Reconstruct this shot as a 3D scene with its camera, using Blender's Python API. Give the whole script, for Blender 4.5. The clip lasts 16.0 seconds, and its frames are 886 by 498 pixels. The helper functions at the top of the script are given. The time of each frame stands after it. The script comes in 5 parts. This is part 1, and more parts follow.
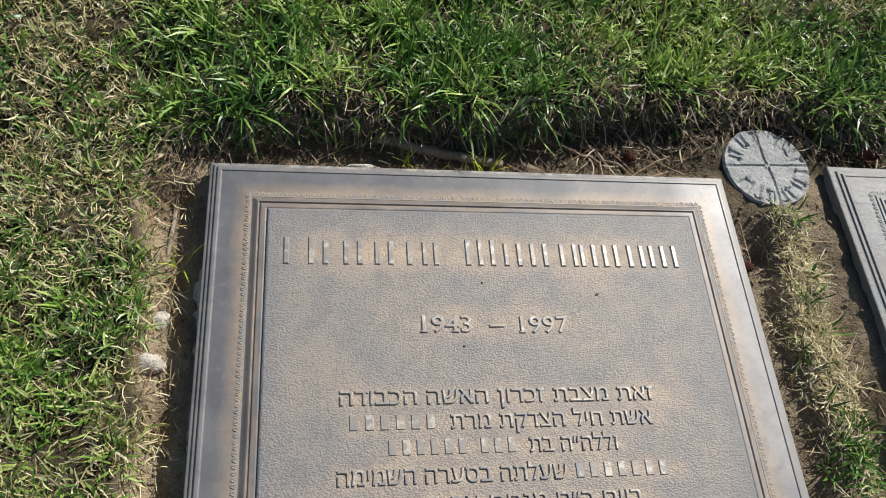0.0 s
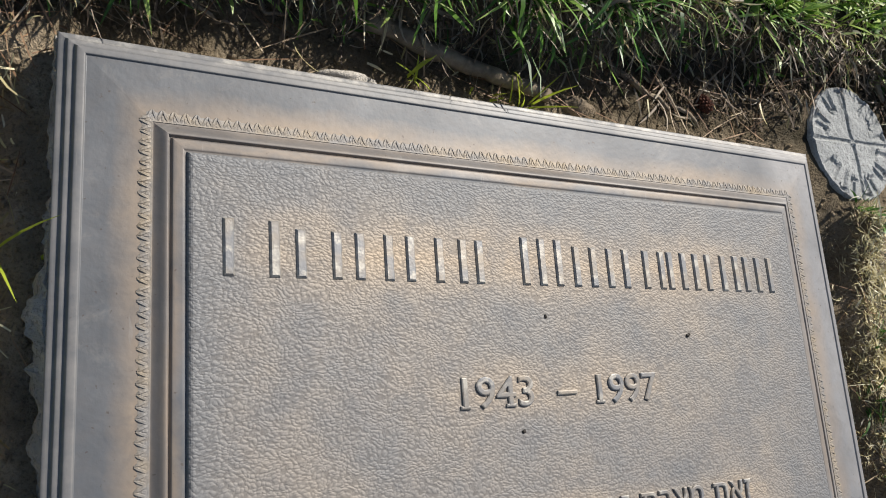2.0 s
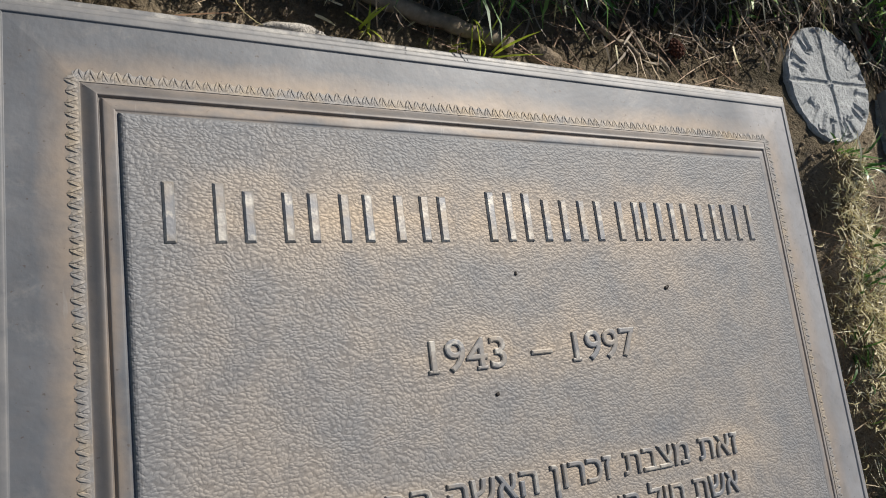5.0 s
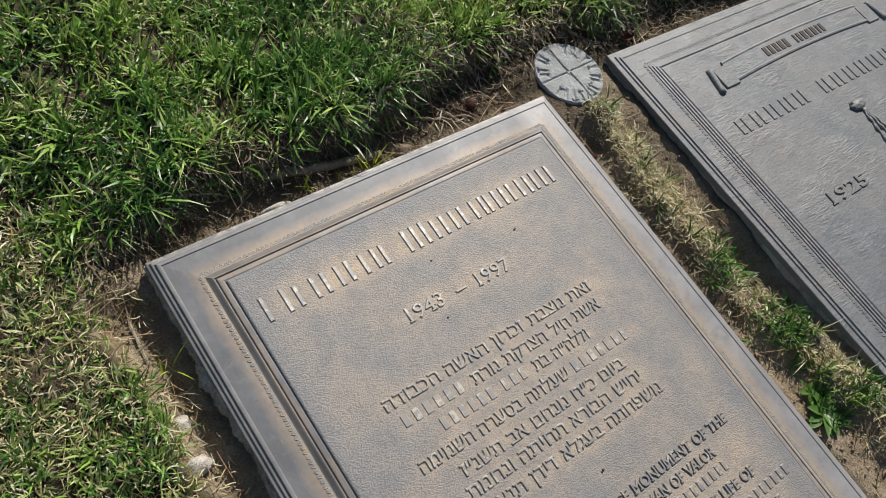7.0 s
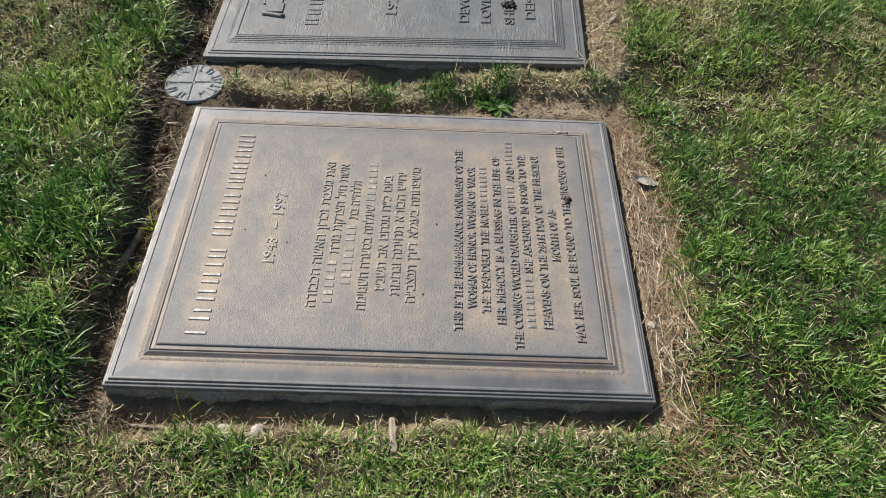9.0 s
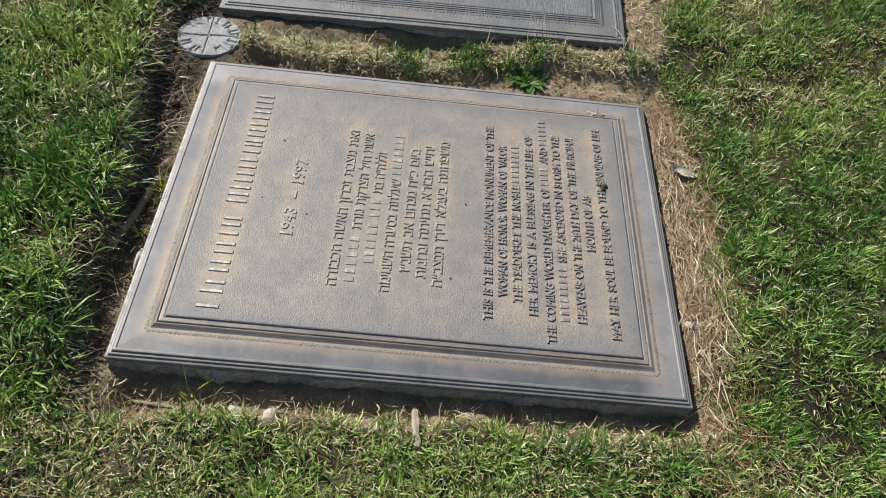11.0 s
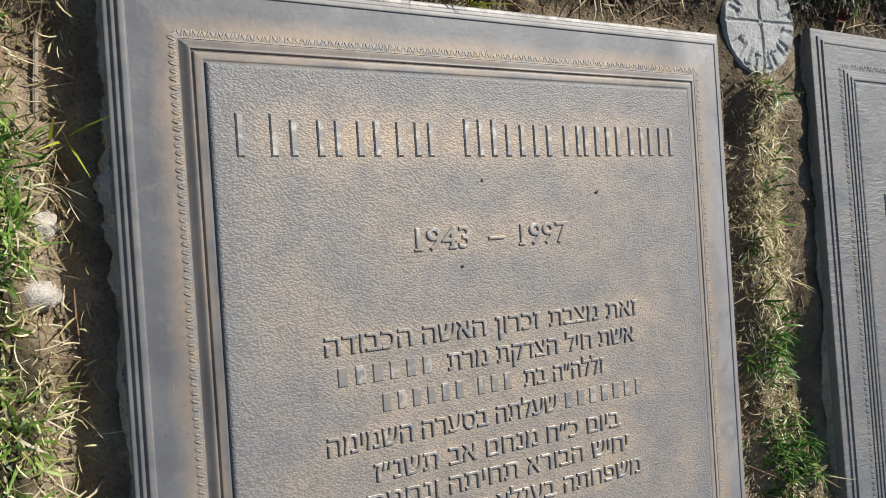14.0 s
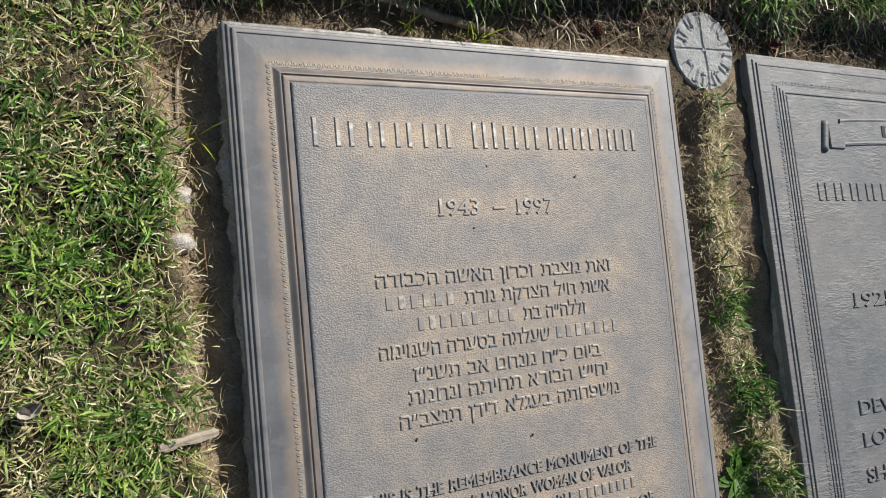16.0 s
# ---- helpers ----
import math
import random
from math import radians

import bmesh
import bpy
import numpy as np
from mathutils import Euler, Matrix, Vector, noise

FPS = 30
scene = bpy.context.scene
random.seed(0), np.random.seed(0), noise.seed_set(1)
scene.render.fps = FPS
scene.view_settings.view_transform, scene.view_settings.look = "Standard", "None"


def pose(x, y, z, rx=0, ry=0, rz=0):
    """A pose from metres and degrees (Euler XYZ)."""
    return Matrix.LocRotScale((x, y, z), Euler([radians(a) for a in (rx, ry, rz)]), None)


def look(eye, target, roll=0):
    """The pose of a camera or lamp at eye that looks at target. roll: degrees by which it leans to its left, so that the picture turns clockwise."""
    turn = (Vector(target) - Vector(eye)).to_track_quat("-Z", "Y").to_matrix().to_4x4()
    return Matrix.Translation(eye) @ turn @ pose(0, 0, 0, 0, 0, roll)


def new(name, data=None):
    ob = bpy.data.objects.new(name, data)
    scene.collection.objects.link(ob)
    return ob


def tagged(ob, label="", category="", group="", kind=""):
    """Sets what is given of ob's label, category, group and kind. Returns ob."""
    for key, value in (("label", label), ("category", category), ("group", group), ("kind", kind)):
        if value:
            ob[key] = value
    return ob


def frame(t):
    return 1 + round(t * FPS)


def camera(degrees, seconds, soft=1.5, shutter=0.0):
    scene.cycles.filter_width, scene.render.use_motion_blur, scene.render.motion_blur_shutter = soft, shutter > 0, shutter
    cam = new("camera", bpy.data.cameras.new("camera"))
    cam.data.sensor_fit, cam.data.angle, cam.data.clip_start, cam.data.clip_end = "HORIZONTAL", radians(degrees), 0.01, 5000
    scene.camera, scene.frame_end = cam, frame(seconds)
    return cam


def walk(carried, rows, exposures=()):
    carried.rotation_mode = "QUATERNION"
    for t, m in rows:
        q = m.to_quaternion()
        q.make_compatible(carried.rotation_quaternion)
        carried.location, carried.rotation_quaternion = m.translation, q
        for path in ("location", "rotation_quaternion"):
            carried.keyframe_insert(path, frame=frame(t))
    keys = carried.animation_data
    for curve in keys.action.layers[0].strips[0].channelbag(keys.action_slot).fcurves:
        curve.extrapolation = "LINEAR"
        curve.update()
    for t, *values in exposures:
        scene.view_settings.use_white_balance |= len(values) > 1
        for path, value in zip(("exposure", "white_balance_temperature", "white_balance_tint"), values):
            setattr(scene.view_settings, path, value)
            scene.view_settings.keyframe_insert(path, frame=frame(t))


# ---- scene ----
cam = camera(58.5, 16.0, soft=1.0)
ROWS = [
    (0.0, -0.2002, -0.1208, 0.7581, 28.475, -9.070, -4.003),
    (0.5, -0.2430, -0.0247, 0.7697, 24.082, -12.099, -4.844),
    (1.0, -0.3133, 0.0860, 0.6849, 19.157, -18.434, -5.743),
    (1.5, -0.3400, 0.1560, 0.5171, 17.727, -27.032, -5.222),
    (2.0, -0.3295, 0.1779, 0.4210, 14.925, -29.162, -4.611),
    (2.5, -0.3019, 0.1870, 0.3740, 14.419, -29.834, -6.286),
    (3.0, -0.2911, 0.1874, 0.3638, 13.732, -30.584, -6.950),
    (3.2, -0.2918, 0.1887, 0.3617, 13.466, -30.849, -6.968),
    (5.3, -0.3035, 0.1634, 0.4284, 15.070, -28.510, -7.930),
    (5.5, -0.3037, 0.1556, 0.4632, 15.122, -27.337, -7.616),
    (6.0, -0.3082, 0.1117, 0.5785, 16.645, -23.962, -7.736),
    (6.5, -0.3842, 0.0901, 0.6939, 20.705, -21.801, -15.858),
    (7.0, -0.4618, -0.0112, 0.8356, 29.436, -15.678, -35.472),
    (7.5, -0.5629, -0.1097, 0.9444, 33.432, -14.911, -48.662),
    (8.0, -0.6687, -0.1458, 0.9714, 39.442, -10.283, -66.368),
    (8.5, -0.8247, -0.0798, 0.9872, 43.218, -3.064, -85.761),
    (9.0, -0.8890, -0.0635, 0.9924, 40.572, -2.025, -89.151),
    (9.5, -0.9091, -0.0478, 0.9881, 40.639, -1.590, -90.086),
    (10.0, -0.8890, -0.0488, 0.9871, 39.921, -0.225, -89.089),
    (10.2, -0.8675, -0.0387, 0.9730, 39.521, -0.695, -88.550),
    (12.3, -0.7637, 0.0548, 0.8940, 33.500, -21.120, -64.370),
    (12.5, -0.7080, 0.0552, 0.8587, 30.309, -24.866, -52.821),
    (13.0, -0.5587, 0.1315, 0.7817, 14.208, -32.116, -21.906),
    (13.5, -0.4622, 0.1697, 0.6978, 3.601, -30.816, -5.715),
    (14.0, -0.3897, 0.1936, 0.5753, 1.654, -30.253, -4.312),
    (14.5, -0.3542, 0.2077, 0.5228, 0.812, -28.833, -3.841),
    (15.0, -0.3412, 0.2121, 0.5242, 0.679, -28.308, -3.746),
    (15.5, -0.3838, 0.1884, 0.6085, 2.955, -27.444, -5.622),
    (16.0, -0.5061, 0.0842, 0.7856, 7.061, -28.002, -6.114),
]
EXPOSURES = [(0.0, 0.24), (1.5, 0.25), (3.0, 0.08), (5.5, 0.04), (6.0, 0.02), (6.5, 0.03), (7.0, 0.12), (8.0, 0.20), (9.5, 0.27), (12.5, 0.30), (13.0, 0.24), (13.5, 0.20), (14.0, 0.26), (15.0, 0.24), (16.0, 0.22)]
walk(cam, [(t, pose(x, y, z, rx, ry, rz)) for t, x, y, z, rx, ry, rz in ROWS], EXPOSURES)

# ---- world and sun ----
SUN_EL, SUN_AZ = radians(41), radians(46)
world = bpy.data.worlds.new("world")
scene.world = world
world.use_nodes = True
wn = world.node_tree
sky = wn.nodes.new("ShaderNodeTexSky")
sky.sky_type, sky.sun_disc = "NISHITA", False
sky.sun_elevation, sky.sun_rotation = SUN_EL, SUN_AZ
wn.nodes["Background"].inputs["Strength"].default_value = 0.059
wn.links.new(sky.outputs[0], wn.nodes["Background"].inputs["Color"])
sun_way = Vector((math.sin(SUN_AZ) * math.cos(SUN_EL), math.cos(SUN_AZ) * math.cos(SUN_EL), math.sin(SUN_EL)))
sun = new("sun", bpy.data.lights.new("sun", "SUN"))
sun.data.energy, sun.data.angle, sun.data.color = 5.0, radians(0.6), (1.0, 0.94, 0.86)
sun.matrix_world = look(sun_way * 12, (0, 0, 0))


# ---- materials ----
class Nodes:
    """A short way to wire one node material."""

    def __init__(self, name):
        self.mat = bpy.data.materials.new(name)
        self.mat.use_nodes = True
        self.tree = self.mat.node_tree
        self.bsdf = self.tree.nodes["Principled BSDF"]
        self.out = self.tree.nodes["Material Output"]
        self.coord = self.tree.nodes.new("ShaderNodeTexCoord").outputs["Object"]

    def put(self, node, key, value):
        if isinstance(value, bpy.types.NodeSocket):
            self.tree.links.new(value, node.inputs[key])
        else:
            node.inputs[key].default_value = value

    def noise(self, scale, detail=4.0, rough=0.55, vec=None, distort=0.0, stretch=None):
        n = self.tree.nodes.new("ShaderNodeTexNoise")
        vec = vec or self.coord
        if stretch:
            m = self.tree.nodes.new("ShaderNodeMapping")
            m.inputs["Scale"].default_value = stretch
            self.tree.links.new(vec, m.inputs["Vector"])
            vec = m.outputs[0]
        self.tree.links.new(vec, n.inputs["Vector"])
        for k, v in (("Scale", scale), ("Detail", detail), ("Roughness", rough), ("Distortion", distort)):
            n.inputs[k].default_value = v
        return n.outputs["Fac"]

    def cells(self, scale, feature="DISTANCE_TO_EDGE", vec=None, rand=1.0):
        n = self.tree.nodes.new("ShaderNodeTexVoronoi")
        n.feature = feature
        self.tree.links.new(vec or self.coord, n.inputs["Vector"])
        n.inputs["Scale"].default_value = scale
        n.inputs["Randomness"].default_value = rand
        if feature == "SMOOTH_F1":
            n.inputs["Smoothness"].default_value = 0.35
        return n.outputs["Distance"]

    def ramp(self, fac, stops):
        n = self.tree.nodes.new("ShaderNodeValToRGB")
        el = n.color_ramp.elements
        while len(el) < len(stops):
            el.new(0.5)
        for e, (p, c) in zip(el, stops):
            e.position = p
            e.color = (c, c, c, 1) if isinstance(c, (int, float)) else (*c, 1)
        self.tree.links.new(fac, n.inputs["Fac"])
        return n.outputs["Color"]

    def mix(self, fac, a, b, mode="MIX"):
        n = self.tree.nodes.new("ShaderNodeMix")
        n.data_type, n.blend_type = "RGBA", mode
        for key, v in ((0, fac), (6, a), (7, b)):
            if isinstance(v, bpy.types.NodeSocket):
                self.tree.links.new(v, n.inputs[key])
            else:
                n.inputs[key].default_value = v if key == 0 else (*v, 1)
        return n.outputs[2]

    def math(self, op, a, b=0.0, c=0.0):
        n = self.tree.nodes.new("ShaderNodeMath")
        n.operation = op
        for k, v in enumerate((a, b, c)):
            self.put(n, k, v)
        return n.outputs[0]

    def axis(self, n):
        s = self.tree.nodes.new("ShaderNodeSeparateXYZ")
        self.tree.links.new(self.coord, s.inputs[0])
        return s.outputs[n]

    def bump(self, height, distance, strength=1.0, normal=None):
        n = self.tree.nodes.new("ShaderNodeBump")
        n.inputs["Strength"].default_value, n.inputs["Distance"].default_value = strength, distance
        self.tree.links.new(height, n.inputs["Height"])
        if normal:
            self.tree.links.new(normal, n.inputs["Normal"])
        return n.outputs[0]

    def island(self):
        return self.tree.nodes.new("ShaderNodeNewGeometry").outputs["Random Per Island"]

    def set(self, **kw):
        for k, v in kw.items():
            key = {"color": "Base Color", "rough": "Roughness", "metal": "Metallic", "normal": "Normal", "spec": "Specular IOR Level"}[k]
            if k == "color" and isinstance(v, tuple):
                v = (*v, 1)
            self.put(self.bsdf, key, v)
        return self.mat

    def leafy(self, color, amount, rough=0.45, spec=0.45):
        """Thin leaf: gloss on top, light let through."""
        self.set(color=color, rough=rough, spec=spec)
        t = self.tree.nodes.new("ShaderNodeBsdfTranslucent")
        self.put(t, "Color", color)
        m = self.tree.nodes.new("ShaderNodeMixShader")
        m.inputs[0].default_value = amount
        self.tree.links.new(self.bsdf.outputs[0], m.inputs[1])
        self.tree.links.new(t.outputs[0], m.inputs[2])
        self.tree.links.new(m.outputs[0], self.out.inputs["Surface"])
        return self.mat


def bump_near(n, value, centre, width):
    """1 at centre, falling to 0 over width."""
    d = n.math("ABSOLUTE", n.math("SUBTRACT", value, centre))
    return n.math("MAXIMUM", n.math("SUBTRACT", 1.0, n.math("DIVIDE", d, width)), 0.0)


GREY, TAN = (0.092, 0.101, 0.114), (0.350, 0.270, 0.192)


def clamp(n, value):
    return n.math("MINIMUM", n.math("MAXIMUM", value, 0.0), 1.0)


def bronze_frame():
    """Smooth cast bronze: blue-grey with tan patina towards the inner moulding."""
    n = Nodes("bronze_frame")
    ax, ay = n.math("ABSOLUTE", n.axis(0)), n.math("ABSOLUTE", n.axis(1))
    d = n.math("MINIMUM", n.math("SUBTRACT", 0.312, ax), n.math("SUBTRACT", 0.400, ay))
    big = n.noise(7, 4, 0.55)
    wander = n.math("ADD", d, n.math("MULTIPLY", n.math("SUBTRACT", n.noise(17, 5, 0.65), 0.5), 0.024))
    band = n.math("ADD", n.math("MULTIPLY", bump_near(n, wander, 0.042, 0.015), 1.0), n.math("MULTIPLY", bump_near(n, wander, 0.059, 0.007), 0.80))
    fac = n.math("MULTIPLY", band, n.ramp(n.noise(10, 4, 0.6), [(0.30, 0.45), (0.58, 1.0)]))
    fac = n.math("ADD", fac, n.math("MULTIPLY", clamp(n, n.math("MULTIPLY", n.math("SUBTRACT", n.noise(5, 4, 0.6), 0.58), 4.0)), 0.25))
    fac = n.math("MULTIPLY", clamp(n, fac), 0.74)
    col = n.mix(n.ramp(n.noise(16, 4, 0.6), [(0.38, 0.0), (0.66, 1.0)]), GREY, (0.148, 0.156, 0.168))
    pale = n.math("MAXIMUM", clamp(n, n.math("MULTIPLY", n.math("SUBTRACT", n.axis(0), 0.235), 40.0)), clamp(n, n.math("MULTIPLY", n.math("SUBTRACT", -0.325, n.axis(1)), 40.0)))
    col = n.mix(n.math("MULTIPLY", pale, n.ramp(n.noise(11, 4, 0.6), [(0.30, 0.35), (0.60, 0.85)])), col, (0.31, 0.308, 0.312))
    col = n.mix(fac, col, TAN)
    col = n.mix(n.ramp(n.noise(120, 4, 0.6), [(0.40, 0.0), (0.7, 0.14)]), col, (0.14, 0.11, 0.09))
    col = n.mix(n.ramp(n.noise(22, 5, 0.65, distort=1.0), [(0.55, 0.0), (0.72, 0.40)]), col, (0.095, 0.098, 0.104))
    smudge = n.noise(42, 6, 0.7, distort=0.6)
    col = n.mix(n.ramp(smudge, [(0.54, 0.0), (0.68, 0.30)]), col, (0.115, 0.117, 0.122))
    col = n.mix(n.ramp(smudge, [(0.30, 0.30), (0.44, 0.0)]), col, (0.27, 0.255, 0.235))
    scratch = n.noise(26, 5, 0.7, stretch=(6.0, 0.5, 1.0), distort=0.4)
    col = n.mix(n.ramp(scratch, [(0.66, 0.0), (0.70, 0.35)]), col, (0.30, 0.29, 0.28))
    specks = n.ramp(n.noise(330, 2, 0.5), [(0.70, 0.0), (0.75, 1.0)])
    col = n.mix(n.math("MULTIPLY", specks, 0.6), col, (0.07, 0.05, 0.04))
    worn = n.math("MULTIPLY", clamp(n, n.math("MULTIPLY", n.math("SUBTRACT", 0.0145, d), 900.0)), n.ramp(n.noise(30, 5, 0.7), [(0.34, 0.15), (0.62, 0.75)]))
    col = n.mix(worn, col, (0.235, 0.228, 0.220))
    # the upper rim is chalky and chipped
    chalk = clamp(n, n.math("MULTIPLY", n.math("SUBTRACT", n.axis(1), 0.3925), 240.0))
    chalk = n.math("MULTIPLY", chalk, n.ramp(n.noise(55, 6, 0.75), [(0.46, 0.0), (0.64, 0.75)]))
    col = n.mix(chalk, col, (0.46, 0.44, 0.40))
    h = n.math("ADD", n.noise(260, 3, 0.5), n.math("MULTIPLY", n.noise(9, 3, 0.5), 6.0))
    return n.set(color=col, metal=0.12, rough=n.ramp(big, [(0.3, 0.48), (0.7, 0.58)]), spec=0.46, normal=n.bump(h, 0.0006, 0.22))


def bronze_panel():
    """Leather-grained cast bronze field with tan patina about the lettering."""
    n = Nodes("bronze_panel")
    y = n.axis(1)
    rows = [(0.28, 0.030, 0.235), (0.197, 0.024, 0.095), (0.117, 0.018, 0.180), (0.092, 0.018, 0.170), (0.066, 0.018, 0.135), (0.041, 0.018, 0.185), (0.014, 0.018, 0.145), (-0.010, 0.018, 0.155), (-0.036, 0.020, 0.170),
            (-0.155, 0.060, 0.215), (-0.235, 0.055, 0.225), (-0.29, 0.030, 0.235)]
    ax = n.math("ADD", n.math("ABSOLUTE", n.axis(0)), n.math("MULTIPLY", n.math("SUBTRACT", n.noise(40, 4, 0.6), 0.5), 0.05))
    tan = None
    for at, wide, half in rows:
        ends = clamp(n, n.math("MULTIPLY", n.math("SUBTRACT", half, ax), 40.0))
        one = n.math("MULTIPLY", bump_near(n, y, at, wide), n.math("MULTIPLY", ends, 1.25 if at == 0.28 else 1.0))
        tan = one if tan is None else n.math("MAXIMUM", tan, one)
    edge = n.math("SUBTRACT", 0.246, n.math("ABSOLUTE", n.axis(0)))
    tan = n.math("MULTIPLY", tan, clamp(n, n.math("MULTIPLY", edge, 14.0)))
    big = n.noise(11, 5, 0.65, distort=0.6)
    fac = n.math("ADD", n.math("ADD", n.math("MULTIPLY", tan, 0.48), 0.30), n.math("MULTIPLY", n.math("SUBTRACT", n.noise(13, 5, 0.62), 0.5), 1.25))
    fac = clamp(n, fac)
    rim = n.math("MINIMUM", edge, n.math("SUBTRACT", 0.334, n.math("ABSOLUTE", y)))
    fac = n.math("MULTIPLY", fac, clamp(n, n.math("ADD", n.math("MULTIPLY", rim, 22.0), n.math("MULTIPLY", big, 0.5))))
    col = n.mix(fac, (0.205, 0.213, 0.222), (0.435, 0.356, 0.270))
    warp = n.tree.nodes.new("ShaderNodeTexNoise")
    n.tree.links.new(n.coord, warp.inputs["Vector"])
    warp.inputs["Scale"].default_value, warp.inputs["Detail"].default_value = 34, 3
    vm = n.tree.nodes.new("ShaderNodeVectorMath")
    vm.operation = "MULTIPLY_ADD"
    n.tree.links.new(warp.outputs["Color"], vm.inputs[0])
    vm.inputs[1].default_value = (0.010, 0.010, 0.0)
    n.tree.links.new(n.coord, vm.inputs[2])
    ripple = n.tree.nodes.new("ShaderNodeTexNoise")
    n.tree.links.new(n.coord, ripple.inputs["Vector"])
    ripple.inputs["Scale"].default_value, ripple.inputs["Detail"].default_value = 230, 2
    vm2 = n.tree.nodes.new("ShaderNodeVectorMath")
    vm2.operation = "MULTIPLY_ADD"
    n.tree.links.new(ripple.outputs["Color"], vm2.inputs[0])
    vm2.inputs[1].default_value = (0.0020, 0.0020, 0.0)
    n.tree.links.new(vm.outputs[0], vm2.inputs[2])
    turned = n.tree.nodes.new("ShaderNodeMapping")
    turned.inputs["Rotation"].default_value = (0, 0, 0.6)
    turned.inputs["Scale"].default_value = (1.0, 1.45, 1.0)
    n.tree.links.new(vm2.outputs[0], turned.inputs["Vector"])
    cell = n.cells(440, "SMOOTH_F1", vec=turned.outputs[0])
    wrinkle = n.noise(520, 3, 0.6, vec=turned.outputs[0], distort=0.8)
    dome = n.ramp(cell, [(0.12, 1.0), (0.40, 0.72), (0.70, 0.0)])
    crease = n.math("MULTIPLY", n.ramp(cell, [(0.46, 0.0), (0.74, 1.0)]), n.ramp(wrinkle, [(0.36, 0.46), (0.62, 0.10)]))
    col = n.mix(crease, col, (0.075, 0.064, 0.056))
    col = n.mix(n.ramp(n.noise(34, 5, 0.7), [(0.45, 0.0), (0.70, 0.55)]), col, (0.168, 0.172, 0.180))
    spots = n.ramp(n.noise(22, 3, 0.6), [(0.68, 0.0), (0.78, 0.5)])
    col = n.mix(spots, col, (0.11, 0.11, 0.115))
    h = n.math("ADD", n.math("ADD", dome, n.math("MULTIPLY", wrinkle, 0.45)), n.math("MULTIPLY", n.noise(60, 3, 0.5), 1.2))
    return n.set(color=col, metal=0.14, rough=0.58, spec=0.25, normal=n.bump(h, 0.0010, 0.31))


def bronze_bead():
    """The small cast leaves of the moulding, tan in the hollows."""
    n = Nodes("bronze_bead")
    col = n.mix(n.ramp(n.noise(60, 4, 0.6), [(0.4, 0.0), (0.65, 1.0)]), (0.265, 0.255, 0.245), (0.35, 0.295, 0.225))
    col = n.mix(n.ramp(n.noise(300, 3, 0.6), [(0.45, 0.0), (0.65, 0.3)]), col, (0.13, 0.11, 0.09))
    return n.set(color=col, metal=0.2, rough=0.60, spec=0.28, normal=n.bump(n.noise(500, 3, 0.5), 0.0004, 0.6))


def bronze_letter():
    """Raised lettering: gunmetal grey, with rubbed pale patches."""
    n = Nodes("bronze_letter")
    rub = n.ramp(n.noise(85, 5, 0.65), [(0.53, 0.0), (0.60, 0.85)])
    col = n.mix(n.ramp(n.noise(40, 4, 0.6), [(0.4, 0.0), (0.62, 1.0)]), (0.235, 0.238, 0.245), (0.320, 0.282, 0.235))
    col = n.mix(rub, col, (0.48, 0.455, 0.405))
    return n.set(color=col, metal=0.3, rough=0.45, spec=0.45, normal=n.bump(n.noise(500, 3, 0.5), 0.0003, 0.5))


def bronze_cool():
    """The second plaque: cool grey bronze with a scuffed matt field."""
    n = Nodes("bronze_cool")
    big = n.noise(7, 5, 0.65, distort=0.8)
    col = n.mix(n.ramp(big, [(0.35, 0.0), (0.7, 1.0)]), (0.142, 0.155, 0.166), (0.206, 0.202, 0.198))
    col = n.mix(n.ramp(n.noise(38, 4, 0.6), [(0.60, 0.0), (0.74, 0.35)]), col, (0.30, 0.235, 0.18))
    col = n.mix(n.ramp(n.noise(22, 6, 0.7), [(0.48, 0.0), (0.72, 0.50)]), col, (0.25, 0.26, 0.266))
    col = n.mix(n.ramp(n.noise(240, 4, 0.65), [(0.50, 0.0), (0.70, 0.40)]), col, (0.09, 0.09, 0.092))
    wave = n.noise(42, 5, 0.6, stretch=(1.0, 3.2, 1.0), distort=1.2)
    folds = n.math("MULTIPLY", n.ramp(n.noise(10, 3, 0.5), [(0.50, 0.0), (0.62, 1.0)]), n.noise(26, 3, 0.5, stretch=(1.0, 5.0, 1.0), distort=1.6))
    h = n.math("ADD", n.math("MULTIPLY", wave, 2.2), n.math("MULTIPLY", n.noise(240, 4, 0.6), 1.3))
    h = n.math("ADD", h, n.math("MULTIPLY", folds, 6.0))
    return n.set(color=col, metal=0.2, rough=n.ramp(big, [(0.3, 0.52), (0.7, 0.62)]), spec=0.28, normal=n.bump(h, 0.0009, 0.36))


def concrete(name, a, b, scale=60.0, relief=0.002):
    n = Nodes(name)
    big = n.noise(scale * 0.3, 6, 0.65)
    col = n.mix(n.ramp(big, [(0.3, 0.0), (0.7, 1.0)]), a, b)
    col = n.mix(n.ramp(n.noise(scale * 0.9, 6, 0.7, distort=0.8), [(0.50, 0.0), (0.72, 0.55)]), col, tuple(0.5 * c for c in a))
    pits = n.ramp(n.noise(scale * 8, 3, 0.6), [(0.36, 1.0), (0.46, 0.0)])
    col = n.mix(n.math("MULTIPLY", pits, 0.5), col, (0.10, 0.09, 0.08))
    h = n.math("ADD", n.noise(scale * 6, 4, 0.6), n.math("MULTIPLY", n.noise(scale, 4, 0.6), 2.0))
    return n.set(color=col, rough=0.9, spec=0.25, normal=n.bump(h, relief, 0.8))


